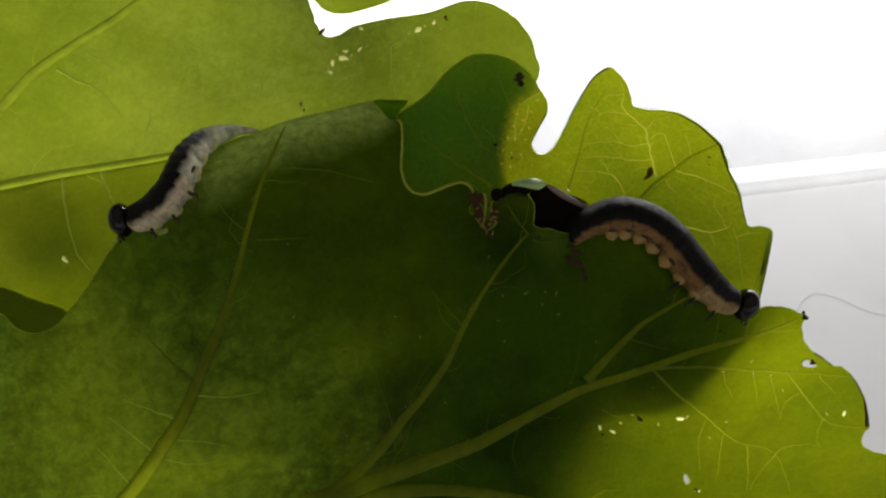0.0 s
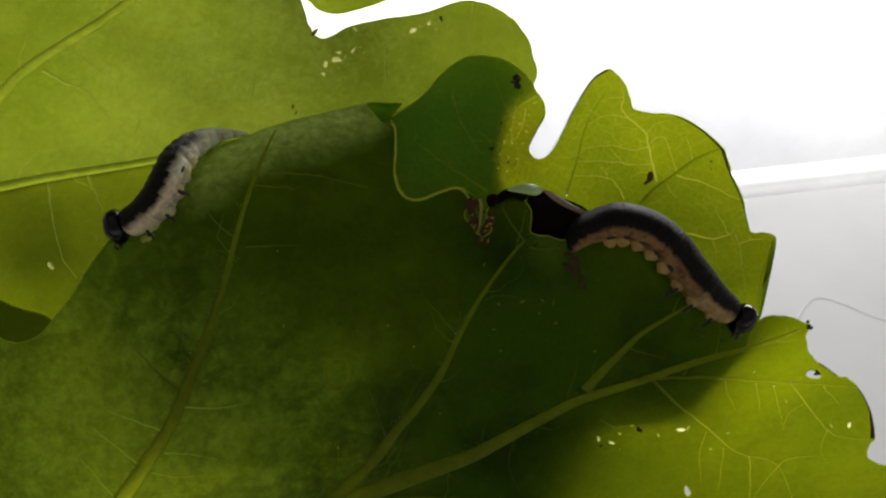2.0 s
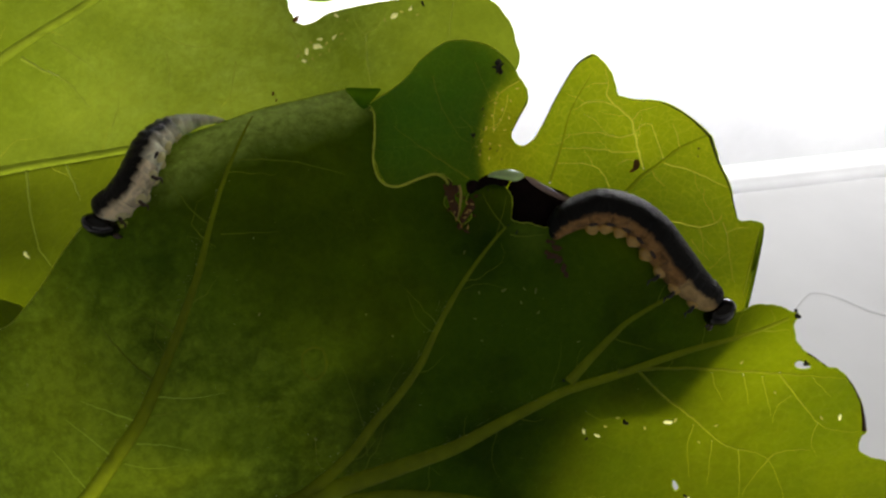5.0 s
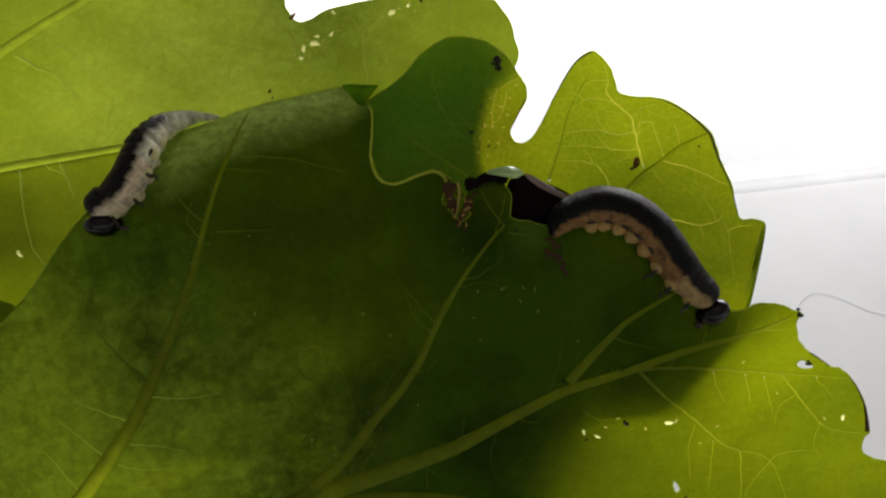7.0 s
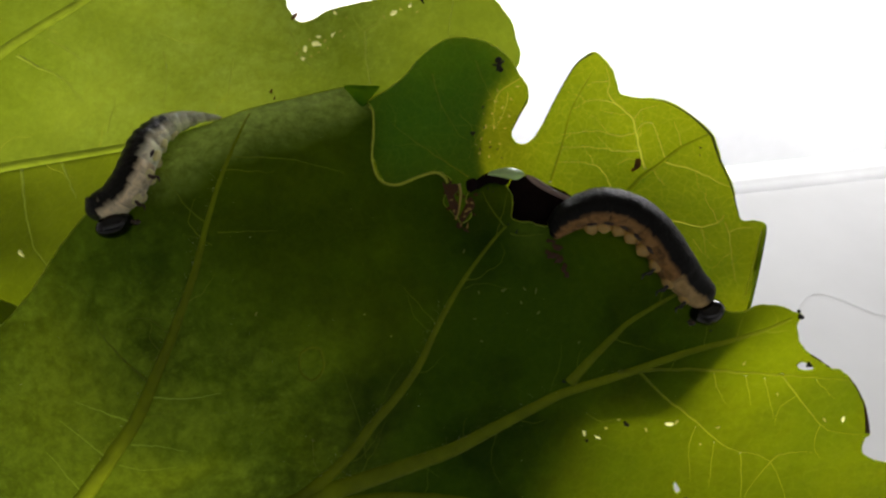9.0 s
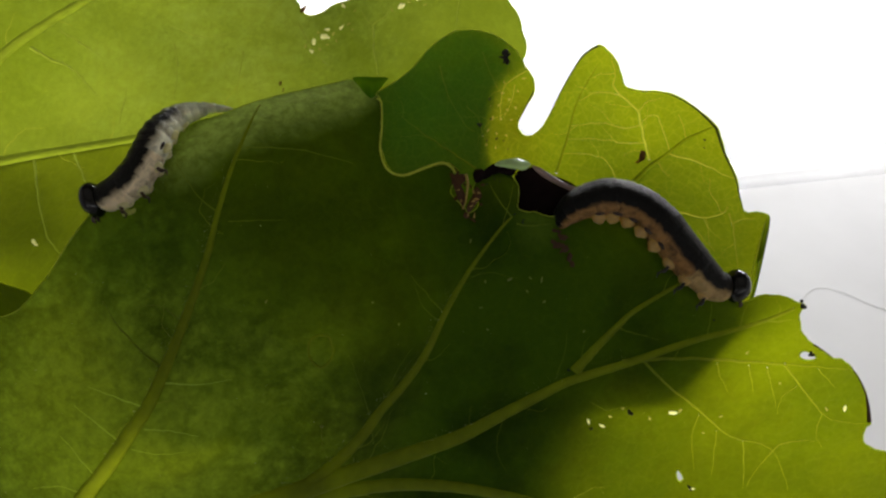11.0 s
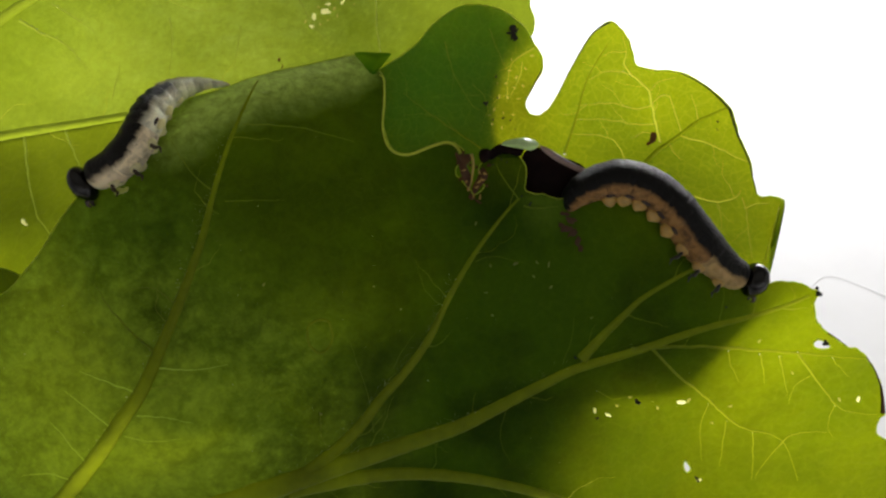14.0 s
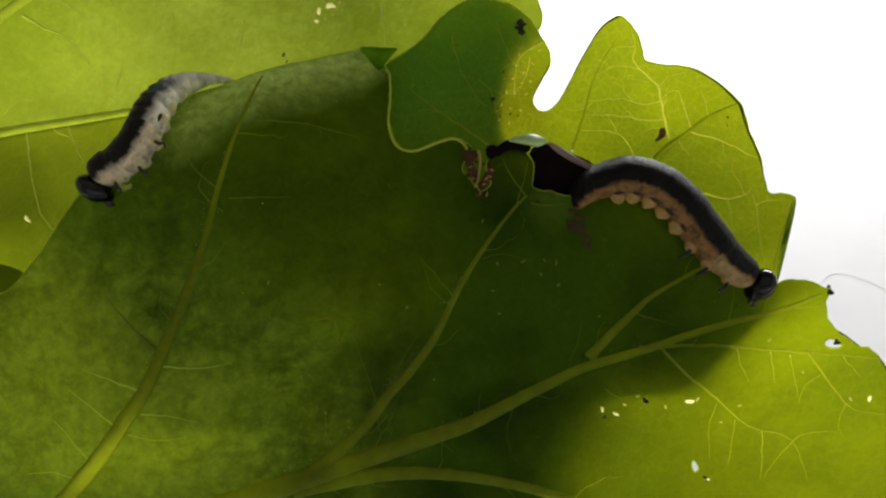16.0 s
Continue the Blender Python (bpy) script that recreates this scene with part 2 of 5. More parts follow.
LEAF_FRONT = leaf_tissue("green_leaf_tissue", (0.084, 0.095, 0.0006), (0.050, 0.063, 0.0006), (0.003, 0.017, 0.0002), 0.10, 700.0, lit_or_scraped=[(44.0, -17.0, 0.022, (1.45, 1.48, 1.4), -2.0), (-34.0, -7.0, 0.011, (1.8, 1.6, 1.4), 6.0), (34.0, -8.0, 0.010, (1.3, 1.35, 1.3), 2.0)], spec=0.03, other=(0.022, 0.058, 0.0004), crease=0.9,
                         sheens=[(-45.0, -18.0, 0.031, (0.50, 0.82, 0.06)), (-17.0, -21.0, 0.018, (0.31, 0.46, 0.03)), (11.0, 1.0, 0.0030, (0.10, 0.17, 0.015), 3.2), (-30.4, -17.0, 0.015, (0.22, 0.30, 0.02)), (-10.5, 4.0, 0.014, (0.06, 0.10, 0.002)), (-23.6, 8.2, 0.0054, (0.56, 0.78, 0.16), 4.0), (-20.6, 10.4, 0.0054, (0.56, 0.78, 0.16), 3.0), (-17.0, 11.8, 0.0054, (0.56, 0.78, 0.16), 2.6), (-13.2, 13.0, 0.0054, (0.56, 0.78, 0.16), 2.0), (-9.4, 14.0, 0.0052, (0.56, 0.78, 0.16), 1.0), (-7.0, 14.4, 0.0042, (0.56, 0.78, 0.16), 0.6)])
LEAF_LOW = leaf_tissue("dark_green_leaf_tissue", (0.17, 0.19, 0.0015), (0.13, 0.15, 0.0012), (0.008, 0.030, 0.0005), 0.15, spec=0.03, other=(0.016, 0.040, 0.0005), crease=0.9)
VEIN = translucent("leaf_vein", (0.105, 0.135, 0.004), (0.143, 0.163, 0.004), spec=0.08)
# copies of the vein with sheen, shade or light put into their colour
VEIN_SHEEN = translucent("sheen_leaf_vein", (0.30, 0.46, 0.05), (0.150, 0.172, 0.006), scale=2600.0, spec=0.15, grain=0.0003)
VEIN_SHADE = translucent("shaded_leaf_vein", (0.06, 0.09, 0.004), (0.150, 0.172, 0.004), scale=2600.0, spec=0.15, grain=0.0003)
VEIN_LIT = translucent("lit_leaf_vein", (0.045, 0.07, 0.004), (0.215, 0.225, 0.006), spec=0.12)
VEIN_DULL = translucent("dull_leaf_rib", (0.10, 0.14, 0.02), (0.150, 0.182, 0.008), spec=0.10)
VEIN_PALE = translucent("pale_leaf_vein", (0.12, 0.17, 0.04), (0.172, 0.200, 0.012), spec=0.10)
VEIN_GREEN = translucent("green_leaf_rib", (0.02, 0.06, 0.004), (0.118, 0.138, 0.001), spec=0.10)
VEIN_FINE = translucent("fine_leaf_vein", (0.05, 0.075, 0.006), (0.285, 0.295, 0.020), spec=0.12)
MARGIN = translucent("leaf_margin", (0.08, 0.115, 0.025), (0.60, 0.65, 0.07), spec=0.15)
SCAR_DULL = translucent("scraped_or_lit_leaf_skin", (0.06, 0.075, 0.012), (0.30, 0.28, 0.04))
SCAR = translucent("chewed_leaf_skin", (0.14, 0.14, 0.05), (0.62, 0.60, 0.22))
BROWN = translucent("withered_leaf", (0.040, 0.017, 0.006), (0.10, 0.042, 0.007), 0.55, 900, 0.25, 0.0003)
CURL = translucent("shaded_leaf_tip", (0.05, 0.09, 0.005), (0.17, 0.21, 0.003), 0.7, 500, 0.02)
RIM_LIGHT = translucent("pale_leaf_edge", (0.42, 0.46, 0.06), (0.30, 0.34, 0.02), 0.5, 900, 0.1)
GOLD = translucent("dry_leaf_lace", (0.34, 0.215, 0.055), (0.28, 0.17, 0.025), 0.5, 900, 0.3, 0.0003)
GOLD_PALE = translucent("dry_vein_stub", (0.34, 0.27, 0.08), (0.30, 0.24, 0.05), 0.5, 900, 0.3, 0.0002)
MAROON = plain("dead_dark_leaf", (0.012, 0.005, 0.005), (0.004, 0.002, 0.002), 0.6, 700, 0.0003, spec=0.06)
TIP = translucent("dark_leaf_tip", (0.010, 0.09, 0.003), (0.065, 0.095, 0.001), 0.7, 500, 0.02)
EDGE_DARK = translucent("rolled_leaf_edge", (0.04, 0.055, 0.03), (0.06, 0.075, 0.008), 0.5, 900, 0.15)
PINK_GREY = translucent("withered_leaf_rim", (0.17, 0.12, 0.12), (0.10, 0.07, 0.05), 0.35, 900, 0.4, 0.0003)
# pale because the light on the curl is put into its colour
RIM_PALE = translucent("curled_rim_highlight", (0.34, 0.46, 0.26), (0.2, 0.26, 0.06), 0.3, 900, grain=0.0003)
FRASS = plain("frass", (0.02, 0.017, 0.01), (0.006, 0.005, 0.003), 0.7, 2500, 0.0001)
SKIN_DARK = larva_skin("dark_larva_skin", (0.0028, 0.0028, 0.0031), (0.30, 0.165, 0.058), -0.0001, 0.0011, 0.35, 0.0002)
SKIN_NECK = larva_skin("larva_neck_skin", (0.006, 0.0058, 0.0055), (0.46, 0.32, 0.14), 0.0, 0.0012, 0.6, 0.0002)
SKIN_PALE = larva_skin("pale_larva_skin", (0.006, 0.0056, 0.005), (0.82, 0.70, 0.48), -0.0001, 0.0015, 0.5, 0.0003)
SKIN_GREY = larva_skin("grey_larva_skin", (0.010, 0.0095, 0.008), (0.85, 0.82, 0.62), 0.0, 0.0012, 0.5, 0.0004)
SKIN_TAIL = larva_skin("pale_larva_tail_skin", (0.10, 0.10, 0.075), (0.74, 0.76, 0.50), 0.0006, 0.0020, 0.45, 0.0007)
MARK = plain("larva_fold_mark", (0.035, 0.012, 0.005), (0.012, 0.006, 0.004), 0.5, 2500, 0.00003)
HEAD = plain("larva_head_shell", (0.004, 0.004, 0.004), (0.002, 0.002, 0.002), 0.12, 1500, 0.000004, spec=0.32)
LEG_DARK = plain("larva_leg", (0.012, 0.010, 0.008), (0.006, 0.005, 0.004), 0.35, 1500, 0.00003)
LEG_BROWN = translucent("brown_larva_leg", (0.035, 0.020, 0.010), (0.04, 0.025, 0.008), 0.35, 1500, grain=0.00003)
LEG_PALE = translucent("larva_proleg", (0.32, 0.215, 0.075), (0.5, 0.40, 0.10), 0.3, 1500, grain=0.00005)
LEG_WHITE = translucent("pale_larva_proleg", (0.50, 0.47, 0.28), (0.4, 0.38, 0.14), 0.3, 1500, grain=0.00005)
MOUTH = plain("larva_mouthparts", (0.07, 0.045, 0.025), (0.02, 0.014, 0.01), 0.2, 2500, 0.00002)
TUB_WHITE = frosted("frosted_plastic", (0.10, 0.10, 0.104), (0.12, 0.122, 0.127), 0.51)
# the light that the rounded corner catches is put into this plastic
TUB_CORNER = frosted("bright_corner_plastic", (0.10, 0.10, 0.104), (0.48, 0.485, 0.49), 0.40)
TUB_BASE = plain("white_plastic_base", (0.87, 0.87, 0.89), (0.82, 0.82, 0.84), 0.35, 60, 0.0002)
GLINT = plain("glint_specks", (0.72, 0.78, 0.30), (0.40, 0.46, 0.14), 0.3, 900, 0)
THREAD = plain("grey_thread", (0.84, 0.84, 0.86), (0.78, 0.78, 0.8), 0.7, 900, 0)
WALL_PAINT = plain("wall_paint", (0.62, 0.60, 0.55), (0.57, 0.55, 0.50), 0.8, 12, 0.0005)
WOOD = plain("table_wood", (0.12, 0.075, 0.045), (0.07, 0.042, 0.025), 0.45, 25, 0.0004)
TABLE_WHITE = plain("bounce_white", (0.25, 0.25, 0.26), (0.17, 0.17, 0.177), 0.35, 20, 0.0002)
FRAME_WHITE = plain("window_frame_paint", (0.78, 0.78, 0.76), (0.72, 0.72, 0.70), 0.4, 40, 0.0002)


# ---- building helpers ----
def mesh_of(bm, name, mat, smooth=True):
    me = bpy.data.meshes.new(name)
    bm.to_mesh(me)
    bm.free()
    me.materials.append(mat)
    if smooth:
        me.polygons.foreach_set("use_smooth", [True] * len(me.polygons))
    return me


def part(name, bm, mat, parent, label="", smooth=True):
    ob = new(name, mesh_of(bm, name, mat, smooth))
    ob.parent = parent
    return tagged(ob, label)


def thing(name, label, category, m=None, group=""):
    ob = new(name)
    ob.empty_display_size = 0.004
    ob.matrix_world = SPRIG if m is None else m
    return tagged(ob, label, category, group)


def spline(points, steps=6, closed=True):
    """A smooth line through the points (Catmull-Rom, centripetal feel by even steps)."""
    p = [Vector(q) for q in points]
    n = len(p)
    out = []
    for i in range(n if closed else n - 1):
        if closed:
            a, b, c, d = p[(i - 1) % n], p[i], p[(i + 1) % n], p[(i + 2) % n]
        else:
            a, b, c, d = p[max(i - 1, 0)], p[i], p[i + 1], p[min(i + 2, n - 1)]
        for s in range(steps):
            t = s / steps
            out.append(0.5 * ((2 * b) + (c - a) * t + (2 * a - 5 * b + 4 * c - d) * t * t + (3 * b - a - 3 * c + d) * t ** 3))
    if not closed:
        out.append(p[-1])
    return out


def inside(px, py, poly):
    """Which of the points lie in the closed line."""
    x, y = np.array([q[0] for q in poly]), np.array([q[1] for q in poly])
    x2, y2 = np.roll(x, -1), np.roll(y, -1)
    hit = np.zeros(len(px), bool)
    for a, b, c, d in zip(x, y, x2, y2):
        if b != d:
            cross = (b > py) != (d > py)
            hit ^= cross & (px < (c - a) * (py - b) / (d - b) + a)
    return hit


class Relief:
    """A thin bent plate through a few known rises (u, v, w in mm)."""

    def __init__(self, known, wave=0.25, seed=0.0):
        k = np.array(known, float)
        self.c, self.wave, self.seed = k[:, :2], wave, seed
        n = len(k)
        a = np.zeros((n + 3, n + 3))
        a[:n, :n] = self.kernel(np.linalg.norm(self.c[:, None] - self.c[None], axis=2)) + np.eye(n) * 30
        a[:n, n], a[:n, n + 1:] = 1, self.c
        a[n, :n], a[n + 1:, :n] = 1, self.c.T
        self.s = np.linalg.solve(a, np.concatenate([k[:, 2], [0, 0, 0]]))

    @staticmethod
    def kernel(r):
        return np.where(r > 0, r * r * np.log(np.maximum(r, 1e-9)), 0)

    def __call__(self, u, v):
        r = np.hypot(self.c[:, 0] - u, self.c[:, 1] - v)
        w = float(self.kernel(r) @ self.s[:-3] + self.s[-3] + self.s[-2] * u + self.s[-1] * v)
        w += self.wave * noise.noise((u * 0.11 + self.seed, v * 0.11, self.seed)) + 0.35 * self.wave * noise.noise((u * 0.4, v * 0.4 + self.seed, 3.0))
        return w


class Rolled:
    """A relief whose border along a line curls back, away from the viewer."""

    def __init__(self, base, line, depth, width):
        self.base, self.depth, self.width = base, depth, width
        q = np.array([(p.x, p.y) for p in spline([(*p, 0) for p in line], 6, False)])
        self.a, self.d = q[:-1], q[1:] - q[:-1]
        self.n = (self.d ** 2).sum(axis=1)

    def __call__(self, u, v):
        p = np.array([u, v]) - self.a
        f = np.clip((p * self.d).sum(axis=1) / self.n, 0, 1)
        away = float(np.sqrt(((p - f[:, None] * self.d) ** 2).sum(axis=1)).min())
        near = max(0.0, 1 - away / self.width)
        return self.base(u, v) - self.depth * near * near


def tube_into(bm, places, radii, sides=6, flat=1.0, ridge=False):
    """A tapered tube along places (Vectors), pressed flat along z; as a ridge, its upper half alone."""
    turn = math.pi / (sides - 1) if ridge else 2 * math.pi / sides
    rings = []
    for i, p in enumerate(places):
        ahead = (places[min(i + 1, len(places) - 1)] - places[max(i - 1, 0)]).normalized()
        side = ahead.cross(Vector((0, 0, 1)))
        side = side.normalized() if side.length > 1e-6 else Vector((1, 0, 0))
        up = side.cross(ahead).normalized()
        r = radii[i]
        rings.append([bm.verts.new(p + side * (r * math.cos(turn * k)) + up * (r * flat * math.sin(turn * k))) for k in range(sides)])
    for a, b in zip(rings, rings[1:]):
        for k in range(sides - 1 if ridge else sides):
            bm.faces.new((a[k], a[(k + 1) % sides], b[(k + 1) % sides], b[k]))
    if not ridge:
        bm.faces.new(rings[0][::-1])
        bm.faces.new(rings[-1])


def vein_part(name, line, wide, thin, relief, parent, mat, lift=0.0, label="", sides=8, flat=0.6, ridge=True):
    pts = spline([(*q, 0) for q in line], 7, False)
    n = len(pts)
    if wide < 0.25 and "vein" in name:
        pts = [q + Vector((noise.noise((q.x * 1.1, q.y * 1.1, 2.0)), noise.noise((q.x * 1.1, q.y * 1.1, 7.0)), 0)) * 0.15 * min(1.0, 4 * i / n) for i, q in enumerate(pts)]
    places = [at(q.x, q.y, relief(q.x, q.y) + lift) for q in pts]
    radii = [0.001 * (wide + (thin - wide) * (i / (n - 1)) ** 0.8) * (1 + 0.10 * noise.noise((i * 0.9, wide * 9, 1))) for i in range(n)]
    bm = bmesh.new()
    tube_into(bm, places, radii, sides, flat, ridge)
    part(name, bm, mat, parent, label)
    left, right = [], []
    for i, q in enumerate(pts):
        ahead = (pts[min(i + 1, n - 1)] - pts[max(i - 1, 0)]).normalized()
        half = 880 * radii[i]
        left.append((q.x - ahead.y * half, q.y + ahead.x * half))
        right.append((q.x + ahead.y * half, q.y - ahead.x * half))
    return left + right[::-1]


def leaf(label, outline, relief, mat, veins, holes=(), windows=(), grid=0.75, rim=0.045, rim_label="thin paler leaf margin", side_from=0.3, every=4.2, rib=None, seed=1, ribs=(), twig=(0.055, 1.0), scar=None, toned=(), fine=None):
    """A leaf: blade, margin, main veins (line, half width at the root and at the tip in mm) and their fine side veins."""
    rnd = random.Random(seed)
    top = thing("leaf", label, "leaf", group="leaves of the sprig")
    edge, strips = [], []
    for q in spline([(*q, 0) for q in outline], 8):
        j = 0.10 * noise.noise((q.x * 1.3, q.y * 1.3, seed)) + 0.05 * noise.noise((q.x * 4, q.y * 4, seed))
        edge.append((q.x + j, q.y + 0.8 * j))
    for line, wide, thin in ribs:
        strips.append(vein_part("rib", line, wide, thin, relief, top, VEIN_GREEN, -0.02, "duller green raised rib"))
    for down, lines in toned:
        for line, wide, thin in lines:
            strips.append(vein_part("side_vein", line, 0.6 * wide, 0.6 * thin, relief, top, down, 0.0, "side vein with sheen or shade in its colour"))
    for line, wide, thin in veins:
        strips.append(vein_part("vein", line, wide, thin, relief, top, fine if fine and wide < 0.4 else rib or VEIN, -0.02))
        if wide < side_from:
            continue
        pts = spline([(*q, 0) for q in line], 10, False)
        run, sign = 0.0, 1
        for i in range(2, len(pts) - 2):
            run += (pts[i] - pts[i - 1]).length
            if run < every:
                continue
            run = rnd.uniform(-1.2, 0.8)
            sign = -sign
            way = (pts[i + 1] - pts[i - 1]).to_2d().normalized()
            angle = sign * rnd.uniform(0.85, 1.25)
            q, branch = pts[i].to_2d(), [tuple(pts[i].to_2d())]
            length, bend = twig[1] * rnd.uniform(2.5, 6.5), -sign * rnd.uniform(0.02, 0.08)
            for s in range(int(length / 0.7)):
                angle += bend + rnd.uniform(-0.38, 0.38) - (0.25 * sign if s % 3 == 0 else 0)
                d = Vector((way.x * math.cos(angle) - way.y * math.sin(angle), way.x * math.sin(angle) + way.y * math.cos(angle)))
                q = q + d * 0.7
                if not inside(np.array([q.x]), np.array([q.y]), edge)[0]:
                    break
                branch.append(tuple(q))
            if len(branch) > 3:
                strips.append(vein_part("side_vein", branch, twig[0], 0.010, relief, top, VEIN_FINE, -0.01, sides=5))
    for k, (u, v, size) in enumerate(windows):
        strips.append(patch("chewed_patch", u, v, size, relief, top, scar or (SCAR if size >= 0.2 else SCAR_DULL), seed * 10 + k, 0.0, 1.4, 0.9 * k, "pale chewed patch, or painted fleck of light"))
    loops = [edge] + [[(q.x, q.y) for q in spline([(*q, 0) for q in h], 3)] for h in holes]
    xs, ys = [q[0] for q in edge], [q[1] for q in edge]
    nx, ny = int((max(xs) - min(xs)) / grid), int((max(ys) - min(ys)) / grid)
    gu = np.array([min(xs) + (i + 0.5 * (j % 2) + rnd.uniform(-0.2, 0.2)) * grid for i in range(nx + 1) for j in range(ny + 1)])
    gv = np.array([min(ys) + (j + rnd.uniform(-0.2, 0.2)) * grid for i in range(nx + 1) for j in range(ny + 1)])
    keep = inside(gu, gv, edge)
    verts = [Vector((a, b)) for a, b in zip(gu[keep], gv[keep])]
    lines = []
    for loop in loops:
        start = len(verts)
        verts += [Vector(q) for q in loop]
        lines += [(start + i, start + (i + 1) % len(loop)) for i in range(len(loop))]
    for strip in strips:
        start = len(verts)
        verts += [Vector(q) for q in strip]
        lines += [(start + i, start + (i + 1) % len(strip)) for i in range(len(strip))]
    flat_verts, _, faces, *_ = delaunay_2d_cdt(verts, lines, [], 0, 1e-5)
    fu = np.array([sum(flat_verts[i].x for i in f) / len(f) for f in faces])
    fv = np.array([sum(flat_verts[i].y for i in f) / len(f) for f in faces])
    good = inside(fu, fv, edge)
    for loop in loops[1:] + strips:
        good &= ~inside(fu, fv, loop)
    bm = bmesh.new()
    bv = [bm.verts.new(at(q.x, q.y, relief(q.x, q.y))) for q in flat_verts]
    for f, ok in zip(faces, good):
        if ok:
            bm.faces.new([bv[i] for i in f])
    bmesh.ops.delete(bm, geom=[v for v in bm.verts if not v.link_faces], context="VERTS")
    bmesh.ops.recalc_face_normals(bm, faces=bm.faces)
    part("blade", bm, mat, top)
    bm = bmesh.new()
    for k, loop in enumerate(loops):
        ring = [at(u, v, relief(u, v)) for u, v in loop + loop[:1]]
        tube_into(bm, ring, [0.001 * (rim if k == 0 else 0.07)] * len(ring), 5)
    part("margin", bm, MARGIN, top, rim_label)
    return top


def patch(name, u, v, size, relief, parent, mat, seed, lift=0.12, stretch=1.0, turn=0.0, label=""):
    """A small uneven flake lying on a leaf."""
    bm = bmesh.new()
    rings, rim_line = [], []
    for ring, rise in ((1.0, 0.0), (0.75, 0.05), (0.35, 0.07)):
        row = []
        for k in range(11):
            a = 2 * math.pi * k / 11
            r = size * ring * (1 + 0.75 * noise.noise((math.cos(a) * 1.4, math.sin(a) * 1.4, seed * 7.3)) + 0.3 * noise.noise((math.cos(a) * 4, math.sin(a) * 4, seed * 3.1)))
            x, y = r * stretch * math.cos(a), r * math.sin(a) / stretch
            p, q = u + x * math.cos(turn) - y * math.sin(turn), v + x * math.sin(turn) + y * math.cos(turn)
            row.append(bm.verts.new(at(p, q, relief(p, q) + lift + rise)))
            if ring == 1.0:
                rim_line.append((u + (p - u) * 0.93, v + (q - v) * 0.93))
        rings.append(row)
    for a, b in zip(rings, rings[1:]):
        for k in range(11):
            bm.faces.new((a[k], a[(k + 1) % 11], b[(k + 1) % 11], b[k]))
    bm.faces.new(rings[-1])
    part(name, bm, mat, parent, label)
    return rim_line


# ---- the room that closes the place ----
def box(bm, lo, hi):
    made = bmesh.ops.create_cube(bm, size=1.0)["verts"]
    for v in made:
        v.co = Vector([lo[i] + (v.co[i] + 0.5) * (hi[i] - lo[i]) for i in range(3)])
    return made


def structure(name, boxes, mat, label):
    bm = bmesh.new()
    for lo, hi in boxes:
        box(bm, lo, hi)
    return tagged(new(name, mesh_of(bm, name, mat, False)), label, kind="structure")


def room():
    structure("floor", [((-2, -2.4, -0.1), (2.2, 1.0, 0.0))], WOOD, "brown wooden floor boards")
    structure("ceiling", [((-2, -2.4, 2.5), (2.2, 1.0, 2.6))], WALL_PAINT, "warm off-white painted ceiling")
    structure("wall_south", [((-2, -2.5, 0), (2.2, -2.4, 2.5))], WALL_PAINT, "warm off-white painted wall")
    structure("wall_west", [((-2.1, -2.4, 0), (-2.0, 1.0, 2.5))], WALL_PAINT, "warm off-white painted wall")
    structure("wall_east", [((2.2, -2.4, 0), (2.3, 1.0, 2.5))], WALL_PAINT, "warm off-white painted wall")
    structure("wall_north", [((-2, 1.0, 0), (-0.7, 1.12, 2.5)), ((0.9, 1.0, 0), (2.2, 1.12, 2.5)),
                             ((-0.7, 1.0, 0), (0.9, 1.12, 0.84)), ((-0.7, 1.0, 1.30), (0.9, 1.12, 2.5))], WALL_PAINT, "warm off-white painted wall round a window")
    window = tagged(new("window_1"), "white painted window frame open to daylight", kind="structure")
    for lo, hi in (((-0.7, 1.02, 0.84), (-0.65, 1.08, 1.30)), ((0.85, 1.02, 0.84), (0.9, 1.08, 1.30)),
                   ((-0.65, 1.02, 0.84), (0.85, 1.08, 0.88)), ((-0.65, 1.02, 1.26), (0.85, 1.08, 1.30))):
        bm = bmesh.new()
        box(bm, lo, hi)
        part("window_frame", bm, FRAME_WHITE, window, smooth=False)
    table = thing("table", "dark wooden table under the tub", "table", pose(0.1, 0.1, 0))
    bm = bmesh.new()
    bmesh.ops.bevel(bm, geom=box(bm, (-0.6, -0.4, 0.726), (0.6, 0.4, 0.756)) and bm.edges[:], offset=0.004, segments=2, affect="EDGES")
    part("tabletop", bm, WOOD, table)
    for x in (-0.55, 0.55):
        for y in (-0.35, 0.35):
            bm = bmesh.new()
            box(bm, (x - 0.025, y - 0.025, 0), (x + 0.025, y + 0.025, 0.726))
            part("leg", bm, WOOD, table, smooth=False)


# ---- the white plastic tub ----
def shell(name, path, r, whole, mat, top):
    """A moulded strip of the tub's side, all the way round."""
    bm = bmesh.new()
    rings = [[bm.verts.new((cx + (r + o) * dx, cy + (r + o) * dy, z)) for o, z in whole] for cx, cy, dx, dy in path]
    for i in range(len(rings)):
        a, b = rings[i], rings[(i + 1) % len(rings)]
        for k in range(len(whole) - 1):
            bm.faces.new((a[k], b[k], b[k + 1], a[k + 1]))
    bmesh.ops.recalc_face_normals(bm, faces=bm.faces)
    part(name, bm, mat, top)


